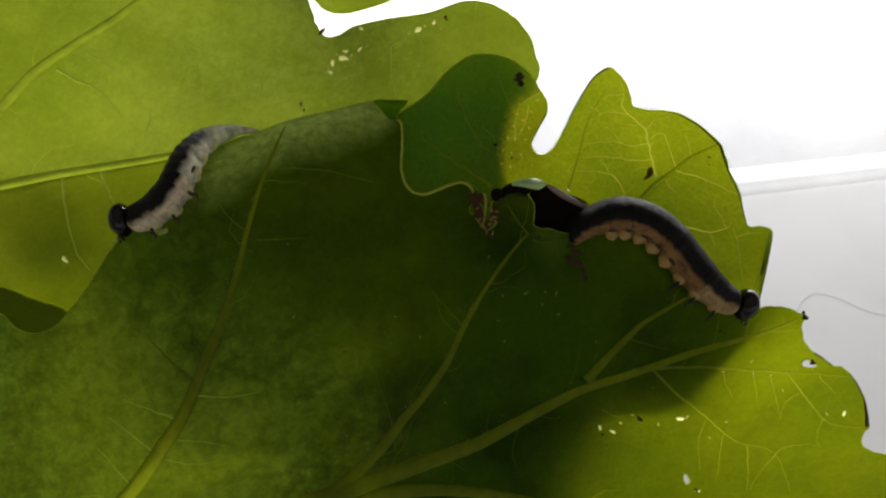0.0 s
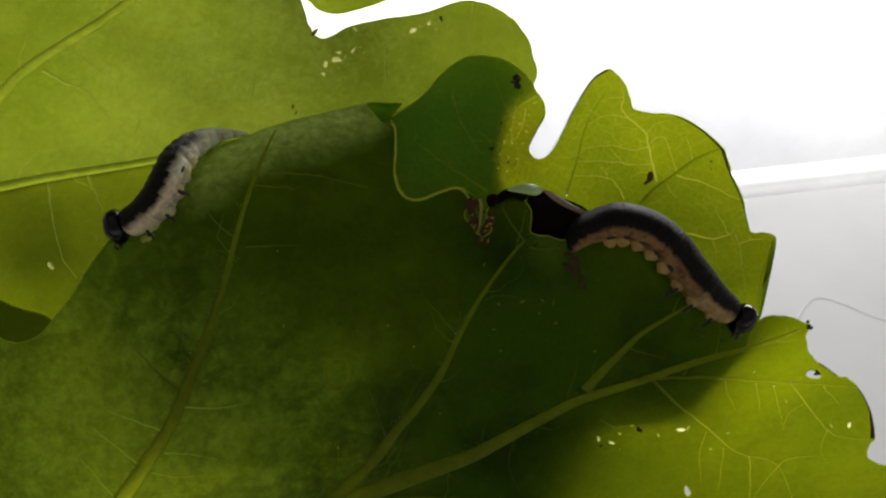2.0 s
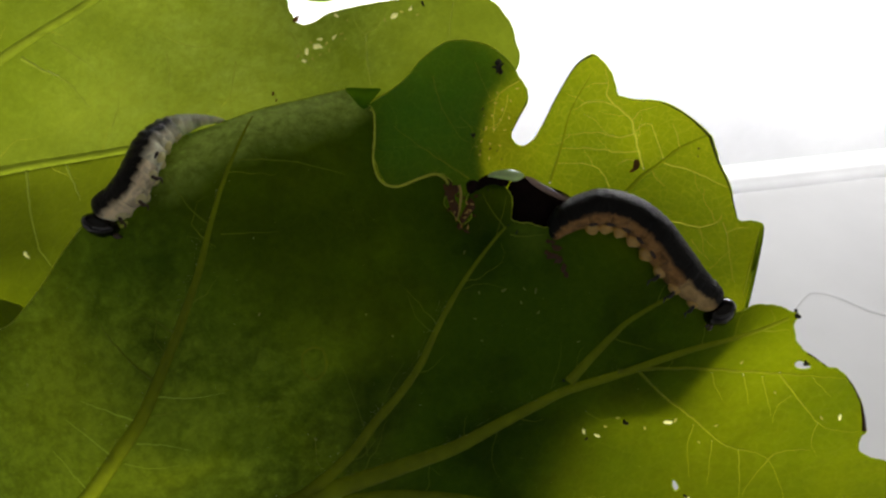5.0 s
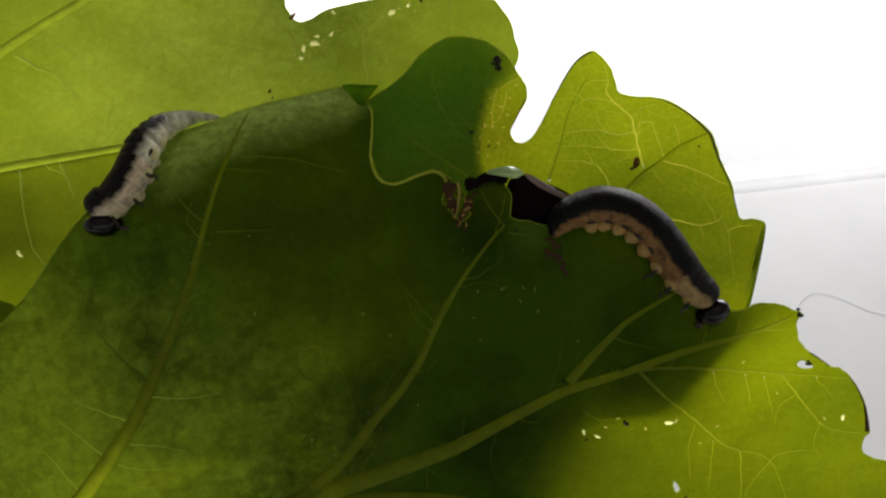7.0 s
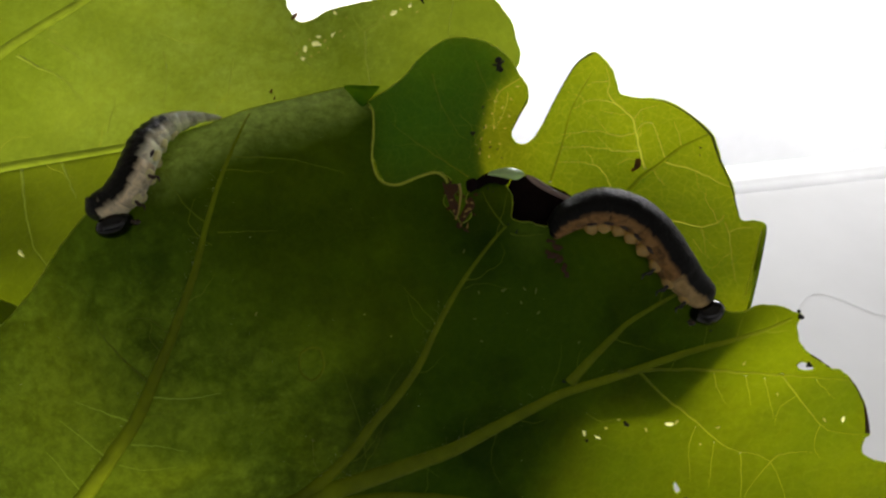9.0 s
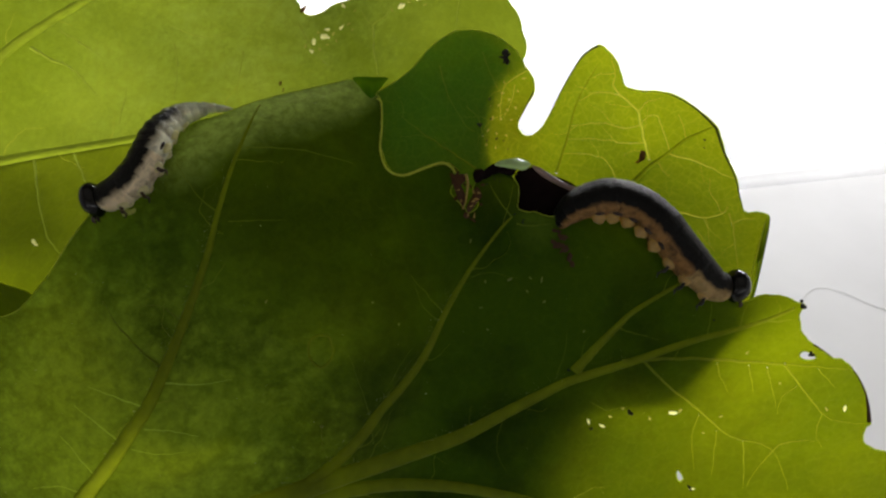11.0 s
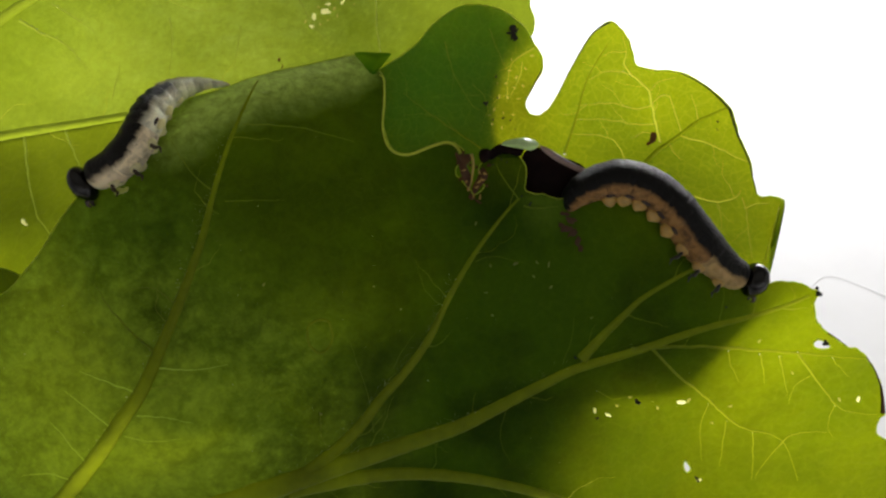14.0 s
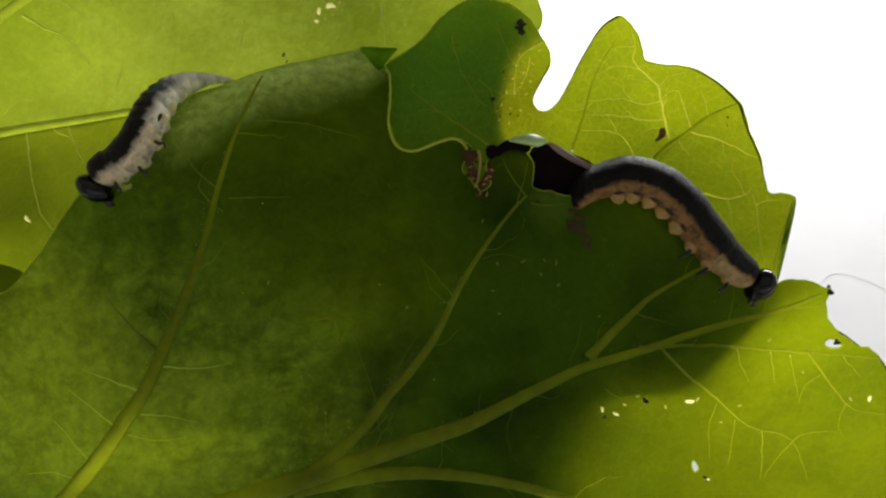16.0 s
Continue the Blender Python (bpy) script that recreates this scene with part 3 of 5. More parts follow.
def tub():
    m = pose(0.0763, 0.1169, TUB_FLOOR, 0, 0, TUB_TURN)  # its back inner corner line runs along local x
    top = thing("tub", "white translucent plastic tub with a rounded inner corner", "tub", m)
    x0, x1, y0, h = -0.19, 0.075, -0.130, 0.062
    # moulded profile from the floor over the rounded corner and up the wall: (outward, up)
    profile = [(-0.004, 0.0), (-0.0028, 0.0), (-0.0024, 0.0005), (-0.0014, 0.0008), (-0.0006, 0.0014), (0.0, 0.0024), (0.0002, 0.0036), (0.0022, h * 0.5), (0.0040, h - 0.003), (0.0046, h - 0.001), (0.0062, h), (0.0095, h - 0.0004)]
    r = 0.020
    path = []
    for cx, cy, a0 in ((x1 - r, -r, 0), (x0 + r, -r, 90), (x0 + r, y0 + r, 180), (x1 - r, y0 + r, 270)):
        for k in range(9):
            a = radians(a0 + k * 90 / 8)
            path.append((cx, cy, math.cos(a), math.sin(a)))
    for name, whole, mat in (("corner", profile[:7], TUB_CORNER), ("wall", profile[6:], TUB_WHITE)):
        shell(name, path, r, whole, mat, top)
    bm = bmesh.new()
    inner, under = [], []
    for cx, cy, dx, dy in path:
        inner.append(bm.verts.new((cx + (r - 0.004) * dx, cy + (r - 0.004) * dy, 0.0)))
        under.append(bm.verts.new((cx + (r - 0.004) * dx, cy + (r - 0.004) * dy, -0.0024)))
    bm.faces.new(inner)
    bm.faces.new(under[::-1])
    part("base", bm, TUB_BASE, top, smooth=False)
    for x in (x0 + 0.03, x1 - 0.03):
        for y in (y0 + 0.03, -0.03):
            bm = bmesh.new()
            bmesh.ops.create_cone(bm, cap_ends=True, segments=20, radius1=0.006, radius2=0.007, depth=0.0037, matrix=Matrix.Translation((x, y, -0.00415)))
            part("foot", bm, TUB_WHITE, top, smooth=False)
    return top


# added white sheet that brightens the tub wall and the leaves from behind
def paper():
    bm = bmesh.new()
    box(bm, (-0.28, 0.0, 0.7562), (0.30, 0.38, 0.7568))
    tagged(new("paper_sheet", mesh_of(bm, "paper_sheet", TABLE_WHITE, False)), "added white bounce sheet on the table behind the tub", "paper")


def thread():
    line = [(0.0545, 0.0742), (0.0563, 0.0782), (0.0590, 0.0815), (0.0617, 0.0829), (0.0648, 0.0815), (0.0680, 0.0788), (0.0712, 0.0778), (0.0760, 0.0785), (0.0800, 0.0772)]
    pts = spline([(x, y, TUB_FLOOR + 0.00008) for x, y in line], 8, False)
    bm = bmesh.new()
    tube_into(bm, pts, [0.000026] * len(pts), 6)
    tagged(new("thread", mesh_of(bm, "thread", THREAD)), "fine curled grey thread lying on the tub floor", "thread")


room()
tub()
paper()
thread()

# ---- the leaves ----
RELIEF_BACK = Relief([(-10.0, 19.1, -7), (-12.0, 21.5, -7.6), (0.3, 23.2, -2.2), (-38.8, 18.4, -6.5), (-41.8, -3.4, 0.3), (-50.3, 13.7, -6), (-27.5, 27.9, -9), (6.6, 16.6, -0.9), (0.9, 10.9, -0.2), (-3.6, 8.0, 0), (0.9, 7.5, 0), (-4.8, 2.3, 0.2), (-27.5, -3.4, 1), (-21.8, 15.4, -6), (-38.9, 6.3, -6.8), (3.8, 6.3, -0.8), (-44.6, -13.6, -2.5), (-10.5, -14.2, 1.2), (20.8, -6.8, -1.6), (8.3, -20.4, -8.5), (15.7, -15.6, -10), (25.4, -11.3, -6), (0.9, -21.6, -2.2), (3.8, 18.3, -0.8), (7.7, 21.7, -2.2), (-1.9, 14.3, -0.3), (-2.5, 18.8, -1.6)], 0.35, 2.0)
RELIEF_MIDDLE = Relief([(7.7, 17.0, 0.2), (9.4, 9.6, -0.4), (16.7, 18.1, -0.5), (19.2, 14.2, -4), (32.9, 2.0, -2.7), (20.8, 7.7, -6), (26.5, -12.5, -3.0), (23.1, -14.2, -5.0), (17.4, -15.6, -7.5), (12.3, -18.1, -8), (8.3, -23.3, -8), (-10.5, -2.2, 3.8), (-27.5, -0.5, 4.8), (-3.6, 10.3, 0.6), (-0.2, 14.8, 0.5), (0.9, -21.6, -0.4), (-21.8, -13.6, 5.2), (31.6, -5.6, 1.6), (28.2, -9.0, 0.8), (26.5, 10.3, -4), (18.0, -3.4, 1.2), (-41.2, -6.2, 1.5), (5.5, -29.5, -5.2), (-10.5, -30.7, -0.8), (-27.5, -30.7, 3.6)], 0.28, 5.0)
RELIEF_FRONT = Relief([(4.8, 2.6, 4.8), (-19.9, 2.0, 6.4), (-24.9, -13.3, 7), (-26.7, -17.2, 7.9), (36.2, -6.7, 3.5), (36.7, -11.5, 0.8), (19.7, -17.1, -3.5), (24.6, -23.1, -6.3), (-5.3, 12.9, 1.6), (42.4, -18.1, -2), (18.0, 1.2, 3), (26.5, -6.8, 3.2), (-33.2, -2.2, 6.5), (-16.2, 12.6, 4.2), (-41.8, -11.9, 7), (-10.5, -23.3, 3), (-3.6, 6.3, 3.4)], 0.3, 9.0)
RELIEF_FRONT = Rolled(RELIEF_FRONT, [(-25.3, 8.3), (-23.0, 10.2), (-19.6, 11.4), (-15.6, 12.9), (-11.0, 14.0), (-7.6, 14.8)], 2.0, 3.4)

BACK_EDGE = [(-53.1, 31.9), (-33.2, 34.2), (-19.6, 31.9), (-14.4, 27.4), (-13.5, 24.8), (-12.7, 22.5), (-11.7, 21.3), (-10.3, 21.6), (-8.9, 22.4), (-5.3, 23.2), (-1.4, 23.8), (0.9, 24.6), (2.7, 25.0), (5.0, 24.6), (7.2, 23.3), (8.9, 21.1), (9.3, 19.5), (9.7, 18.0), (9.3, 16.8), (8.2, 16.2), (7.3, 15.2), (6.8, 13.4), (6.0, 10.3), (6.9, 5.7), (12.0, 1.6), (18.8, -0.4), (26.5, -1.6), (29.0, -3.4), (27.2, -7.4), (24.1, -11.2), (20.0, -11.2), (16.4, -11.4), (14.6, -13.2), (13.2, -17.0), (12.0, -23.0), (8.0, -26.5), (-4.8, -24.1), (-10.5, -14.2), (-17.3, -11.3), (-23.0, -12.5), (-28.1, -10.2), (-30.4, -5.6), (-33.2, -3.9), (-36.1, -6.8), (-38.3, -11.3), (-44.6, -13.6), (-53.7, -14.2)]
MIDDLE_EDGE = [(-2.8, 14.7), (-1.1, 16.1), (0.3, 17.8), (2.6, 19.4), (5.0, 19.6), (7.1, 18.9), (8.8, 17.6), (9.7, 16.1), (10.4, 15.0), (10.5, 13.7), (9.7, 12.3), (9.0, 10.9), (9.1, 10.0), (9.9, 9.5), (10.9, 10.0), (11.9, 11.5), (13.5, 14.7), (15.1, 17.2), (16.8, 18.3), (18.1, 17.1), (18.8, 15.7), (19.2, 14.4), (20.8, 14.0), (23.2, 13.8), (25.8, 12.5), (28.0, 10.4), (28.8, 8.1), (29.9, 5.6), (30.6, 2.5), (31.9, 2.3), (33.0, 1.9), (32.8, 0.1), (32.1, -2.8), (31.4, -5.9)]
MIDDLE_EDGE += [(30.3, -8.4), (28.0, -10.8), (24.6, -13.4), (20.3, -13.6), (16.6, -13.2), (14.8, -15.2), (13.4, -18.6), (12.2, -24.0), (11.0, -29.5), (-8.2, -30.9), (-14.4, -25.5), (-16.2, -21.0), (-19.0, -17.6), (-21.8, -18.1), (-25.8, -15.9), (-29.0, -11.9), (-30.9, -8.5), (-32.8, -5.1), (-32.8, -1.6), (-29.9, 0.2), (-26.3, 3.6), (-23.0, 5.0), (-21.5, 2.0), (-20.0, -4.0), (-16.0, -9.0), (-8.0, -12.5), (-1.5, -10.5), (1.0, -5.0), (0.2, 0.5), (-1.2, 3.4), (-3.6, 6.6), (-4.9, 10.5), (-5.3, 12.9)]
FRONT_EDGE = [(-53.1, -6.8), (-48.0, -5.1), (-44.6, -6.5), (-42.9, -8.0), (-41.1, -8.5), (-39.2, -7.9), (-37.5, -6.1), (-35.8, -3.9), (-34.1, -1.1), (-31.5, 2.3), (-28.1, 5.7), (-25.3, 8.3), (-23.0, 10.2), (-19.6, 11.4), (-15.6, 12.9), (-11.0, 14.0), (-7.6, 14.8), (-6.6, 14.8), (-5.3, 13.7), (-4.2, 12.8), (-4.2, 10.3), (-4.2, 8.0), (-3.5, 6.0), (-1.9, 5.5), (0.3, 6.3), (2.3, 6.7), (3.3, 6.0), (3.1, 5.1), (2.7, 3.9), (3.8, 2.6), (4.4, 1.9), (5.3, 2.6), (4.8, 4.0), (5.5, 5.5), (6.9, 6.0), (8.3, 5.7), (9.2, 4.3), (9.2, 2.3), (10.9, 2.0), (12.6, 1.6)]
FRONT_EDGE += [(14.6, 2.2), (17.4, 2.6), (20.2, 1.8), (22.8, -0.2), (25.1, -2.8), (27.1, -4.8), (29.4, -6.3), (31.1, -6.4), (32.5, -5.8), (34.5, -5.9), (35.9, -6.5), (36.5, -6.8), (36.1, -7.6), (36.2, -8.6), (36.4, -9.5), (37.4, -10.5), (38.1, -10.9), (39.2, -11.7), (40.2, -11.9), (41.1, -12.7), (41.8, -13.8), (42.5, -15.3), (42.7, -16.7), (42.9, -17.9), (42.4, -18.4), (42.1, -19.6), (43.0, -20.3), (45.0, -20.9), (48.7, -22.7), (49.8, -27.2), (46.4, -31.8), (37.9, -34.1), (26.5, -32.4), (15.1, -30.7), (3.8, -29.5), (-4.8, -29.0), (-12.7, -27.8), (-19.6, -29.5), (-27.5, -32.4), (-38.9, -33.5), (-53.1, -31.8)]

back_veins = [([(-48.0, 10.9), (-44.6, 14.0), (-41.2, 17.7), (-37.2, 20.5), (-32.6, 23.4), (-27.5, 27.4)], 0.7, 0.45),
    ([(-51.4, 5.2), (-44.6, 6.4), (-38.9, 7.5), (-32.1, 8.6), (-26.4, 9.6), (-17.3, 11.7)], 0.65, 0.30),
    ([(-38.9, 18.1), (-37.0, 17.0), (-35.4, 16.4), (-33.7, 15.1), (-32.3, 13.3)], 0.20, 0.03),
    ([(-18.0, 17.8), (-18.3, 15.5), (-18.7, 12.5)], 0.11, 0.02)]
back_veins += [([(-24.8, 18.5), (-24.4, 16.0), (-24.8, 12.7)], 0.11, 0.02),
    ([(-30.1, 10.6), (-29.6, 12.7), (-29.3, 14.5)], 0.10, 0.02),
    ([(-38.4, 7.2), (-37.9, 3.5), (-36.9, -0.3), (-35.5, -2.2)], 0.16, 0.04),
    ([(-34.5, 7.8), (-33.6, 5.7), (-32.9, 4.2)], 0.12, 0.03),
    ([(-5.3, 20.3), (-5.1, 18.1), (-4.7, 15.4)], 0.14, 0.06),
    ([(-5.3, 20.3), (-6.2, 21.2), (-6.6, 22.4)], 0.08, 0.02),
    ([(-5.3, 20.3), (-4.3, 21.0), (-3.2, 22.6)], 0.10, 0.03),
    ([(-35.9, 19.7), (-33.2, 18.1), (-31.8, 17.0)], 0.10, 0.02),
    ([(-25.1, 20.3), (-21.9, 19.2), (-18.7, 19.8)], 0.08, 0.02),
    ([(3.5, 25.1), (3.1, 22.2), (2.7, 18.8)], 0.12, 0.02),
    ([(-12.7, 20.5), (-10.5, 17.1), (-8.2, 15.4)], 0.09, 0.02)]
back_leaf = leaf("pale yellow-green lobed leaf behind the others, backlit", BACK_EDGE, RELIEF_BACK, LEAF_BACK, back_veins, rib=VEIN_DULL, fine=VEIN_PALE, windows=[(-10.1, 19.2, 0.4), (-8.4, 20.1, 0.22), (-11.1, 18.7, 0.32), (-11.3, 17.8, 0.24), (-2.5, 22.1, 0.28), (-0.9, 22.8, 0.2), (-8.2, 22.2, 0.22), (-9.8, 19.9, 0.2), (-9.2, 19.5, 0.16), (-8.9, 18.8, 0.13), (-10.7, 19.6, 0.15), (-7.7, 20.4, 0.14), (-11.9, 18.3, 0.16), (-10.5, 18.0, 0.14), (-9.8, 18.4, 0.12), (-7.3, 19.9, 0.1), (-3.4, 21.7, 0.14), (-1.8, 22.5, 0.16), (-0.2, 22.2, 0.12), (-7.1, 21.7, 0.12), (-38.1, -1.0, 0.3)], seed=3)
# the middle leaf: green ribs first, then the bright veins that branch from them
middle_ribs = [([(14.6, 0.9), (19.5, 4.7), (21.3, 6.5), (23.1, 7.8), (25.0, 9.3), (27.6, 10.5)], 0.34, 0.10),
    ([(12.6, 5.9), (13.6, 9.2), (14.6, 12.9), (16.5, 16.3)], 0.16, 0.03)]
middle_veins = [([(21.5, 7.3), (21.1, 8.8), (20.7, 10.6), (20.4, 12.0), (18.7, 13.5)], 0.13, 0.09),
    ([(18.7, 13.5), (18.0, 14.5), (18.2, 15.6), (17.8, 17.2)], 0.09, 0.02),
    ([(20.4, 12.0), (21.2, 12.8), (22.7, 13.3)], 0.06, 0.02),
    ([(18.7, 13.5), (16.6, 13.8), (14.7, 13.0)], 0.06, 0.02),
    ([(20.7, 10.7), (19.1, 10.4), (17.3, 10.8), (15.7, 10.7), (13.6, 10.5)], 0.06, 0.02),
    ([(21.0, 9.0), (19.4, 8.9), (17.8, 9.1), (15.7, 9.3), (13.7, 9.2)], 0.055, 0.02),
    ([(21.0, 8.0), (20.0, 8.2), (18.9, 7.6)], 0.04, 0.015),
    ([(18.3, 5.5), (17.8, 6.6), (17.1, 7.4), (15.7, 7.8), (13.1, 7.8)], 0.06, 0.02),
    ([(23.4, 7.9), (26.3, 7.1), (28.5, 6.0), (29.9, 5.5)], 0.09, 0.03),
    ([(25.0, 9.4), (24.7, 10.6), (24.3, 11.8)], 0.06, 0.02)]
middle_veins += [([(23.4, 8.3), (22.8, 10.1), (22.3, 11.4), (21.5, 11.5), (20.7, 10.9)], 0.06, 0.03),
    ([(22.3, 7.2), (22.7, 6.4), (23.5, 5.6)], 0.06, 0.02),
    ([(24.0, 2.3), (25.4, 2.0), (26.9, 1.7), (28.5, 2.1), (29.1, 2.8)], 0.10, 0.05),
    ([(29.2, 2.1), (29.6, 0.8), (29.9, -1.3), (30.3, -3.5)], 0.075, 0.03),
    ([(29.5, 1.1), (30.6, 1.5), (31.8, 1.7)], 0.06, 0.02),
    ([(26.9, 1.7), (27.2, 0.8), (27.4, -0.8)], 0.05, 0.02),
    ([(28.5, 2.1), (28.0, 3.2), (27.3, 4.5), (27.4, 5.6)], 0.05, 0.02),
    ([(26.2, 0.5), (26.9, -0.6), (28.0, -1.5)], 0.04, 0.015),
    ([(18.2, 15.6), (17.0, 15.5), (15.8, 15.1)], 0.05, 0.015),
    ([(1.4, 16.2), (2.2, 13.3), (3.6, 10.9), (4.7, 9.8)], 0.07, 0.02)]
middle_veins += [([(5.5, 17.5), (6.2, 15.7), (6.9, 14.1)], 0.06, 0.02),
    ([(4.0, 12.3), (5.1, 11.1), (5.7, 9.3)], 0.05, 0.02),
    ([(9.8, 15.8), (8.0, 14.6), (7.4, 13.3), (7.2, 10.7)], 0.07, 0.02),
    ([(8.6, 14.4), (8.2, 12.5), (7.5, 11.2)], 0.05, 0.02),
    ([(4.9, 6.3), (0.3, 9.4), (-2.5, 11.4)], 0.10, 0.02)]
middle_leaf = leaf("bright yellow-green lobed leaf with scalloped edge, partly in shade", MIDDLE_EDGE, RELIEF_MIDDLE, LEAF_MIDDLE, middle_veins, seed=5, side_from=0.05, every=2.6, rib=VEIN_FINE, ribs=middle_ribs, twig=(0.028, 0.5), scar=SCAR_DULL,
                   windows=[(7.4, 13.6, 0.13), (8.1, 13.0, 0.11), (8.7, 12.2, 0.12), (7.9, 12.0, 0.10), (7.1, 12.4, 0.10), (6.5, 11.2, 0.12), (7.3, 11.1, 0.11), (8.3, 11.0, 0.10), (6.1, 10.0, 0.12), (6.9, 9.7, 0.10), (7.8, 9.5, 0.10), (5.9, 8.6, 0.12), (6.8, 8.3, 0.10), (8.9, 13.8, 0.10), (9.5, 15.0, 0.14), (6.3, 12.4, 0.08), (7.6, 14.6, 0.09), (5.6, 9.4, 0.09)])
lit_veins = [([(33.2, -21.0), (34.1, -20.1), (36.0, -19.7), (37.6, -19.7)], 0.09, 0.015),
    ([(28.2, -12.3), (28.6, -13.9), (29.3, -15.1)], 0.08, 0.015),
    ([(31.2, -12.5), (31.5, -13.9), (31.7, -15.3)], 0.09, 0.015),
    ([(33.0, -12.7), (33.3, -14.2), (33.8, -16.4)], 0.10, 0.015),
    ([(37.9, -12.8), (38.7, -13.7), (39.6, -14.6)], 0.06, 0.015),
    ([(30.4, -9.0), (30.7, -7.6), (31.3, -6.6)], 0.07, 0.015),
    ([(33.8, -8.0), (34.3, -7.2), (33.9, -6.2)], 0.06, 0.015),
    ([(30.6, -19.8), (30.7, -22.5), (30.5, -24.2)], 0.07, 0.02),
    ([(28.1, -18.8), (27.8, -21.4), (27.5, -23.1)], 0.05, 0.015),
    ([(33.2, -21.0), (31.9, -22.5), (30.9, -24.1)], 0.06, 0.015),
    ([(26.4, -17.3), (25.7, -19.3), (25.9, -22.5)], 0.05, 0.015),
    ([(35.8, -14.5), (34.4, -15.5), (34.0, -17.1)], 0.05, 0.015),
    ([(38.2, -17.2), (37.6, -19.0), (38.2, -20.3)], 0.05, 0.015)]
sheen_veins = [([(-26.5, -17.2), (-29.2, -16.3), (-32.2, -15.2)], 0.16, 0.03),
    ([(-29.0, -20.6), (-31.1, -18.9), (-33.5, -17.1)], 0.13, 0.03),
    ([(-31.5, -23.8), (-33.2, -21.8), (-34.8, -20.0)], 0.11, 0.03),
    ([(-33.0, -25.4), (-35.1, -24.9), (-37.5, -25.1)], 0.11, 0.03),
    ([(-26.7, -19.3), (-24.1, -19.4), (-21.4, -19.9)], 0.10, 0.02),
    ([(-27.9, -21.2), (-25.5, -21.7), (-22.6, -21.4)], 0.08, 0.02),
    ([(-24.7, -14.8), (-21.8, -14.9), (-18.4, -14.4)], 0.14, 0.02)]
shaded_veins = [([(8.5, 1.5), (7.7, 2.7), (6.8, 3.9), (6.4, 4.9)], 0.14, 0.03),
    ([(9.0, 0.9), (10.6, 0.7), (12.2, 0.9)], 0.16, 0.05),
    ([(-9.8, -18.7), (-9.6, -20.5), (-9.1, -22.2)], 0.10, 0.02),
    ([(-23.2, -8.8), (-25.3, -7.3), (-27.6, -7.5)], 0.12, 0.02),
    ([(-17.1, 8.1), (-12.7, 8.0), (-8.5, 7.1), (-6.9, 6.6)], 0.12, 0.03)]
shaded_veins += [([(-25.1, -13.3), (-27.5, -11.3), (-29.5, -9.0), (-30.9, -6.8)], 0.2, 0.03),
    ([(-19.9, 1.9), (-21.8, 3.5), (-24.1, 6.9)], 0.16, 0.03),
    ([(-4.8, -20.4), (-5.3, -17.0), (-7.1, -11.9)], 0.12, 0.02)]
shaded_veins += [([(-18.7, 0.9), (-16.3, 1.0), (-13.1, 1.1)], 0.10, 0.02),
    ([(-19.2, -0.3), (-20.5, 0.4), (-22.1, 0.7)], 0.06, 0.02),
    ([(-3.0, -14.4), (-2.2, -12.9), (-1.2, -11.3)], 0.07, 0.02),
    ([(1.7, -8.6), (0.1, -7.3), (-0.8, -4.9)], 0.08, 0.02),
    ([(4.6, -4.3), (6.5, -3.8), (9.1, -4.3)], 0.08, 0.02),
    ([(12.8, -13.5), (13.6, -11.3), (13.8, -9.5)], 0.07, 0.02),
    ([(7.5, -18.1), (7.0, -20.8), (7.8, -22.9)], 0.07, 0.02),
    ([(16.0, -16.1), (17.4, -16.9), (18.7, -16.6)], 0.07, 0.02)]
main_ribs = [([(-37.8, -32.1), (-31.2, -24.2), (-28.3, -20.0), (-26.2, -16.8), (-24.4, -12.5), (-23.1, -9.3), (-21.9, -6.0), (-20.7, -2.3), (-19.8, 1.5), (-18.4, 6.3), (-16.7, 10.6), (-15.9, 12.3)], 0.84, 0.08),
    ([(-30.4, -31.8), (-19.0, -27.6), (-12.7, -25.3), (-8.3, -23.7), (-5.1, -22.6), (-1.9, -21.5), (0.7, -20.6), (3.4, -19.6), (6.1, -18.2), (8.7, -16.8), (11.4, -15.4), (14.1, -14.1), (19.5, -12.4), (23.8, -10.9), (27.0, -9.9), (29.7, -9.2), (32.9, -8.2), (35.6, -7.1)], 1.25, 0.14)]
side_ribs = [([(-11.5, -24.7), (-8.8, -22.6), (-6.1, -19.9), (-4.0, -17.1), (-1.9, -14.7), (0.3, -11.6), (1.9, -8.2), (3.4, -5.4), (5.2, -2.6), (7.4, 0.3), (8.6, 1.6)], 0.70, 0.10),
    ([(14.5, -13.2), (16.3, -11.2), (18.5, -9.0), (20.4, -7.3), (24.5, -4.9), (25.9, -4.2)], 0.58, 0.08),
    ([(19.1, -12.2), (24.8, -11.9), (31.1, -12.2), (36.2, -12.5), (41.3, -12.9)], 0.22, 0.015),
    ([(-12.7, -26.1), (-4.8, -24.5), (0.9, -24.3), (6.6, -25.0), (12.3, -26.4), (19.1, -29.0)], 0.8, 0.40),
    ([(20.8, -11.8), (23.1, -14.2), (25.9, -16.4), (29.4, -19.3), (33.3, -20.5), (35.0, -24.4)], 0.17, 0.015),
    ([(34.6, -12.3), (35.3, -13.3), (37.3, -15.9), (39.0, -17.6), (42.1, -18.0)], 0.14, 0.015)]
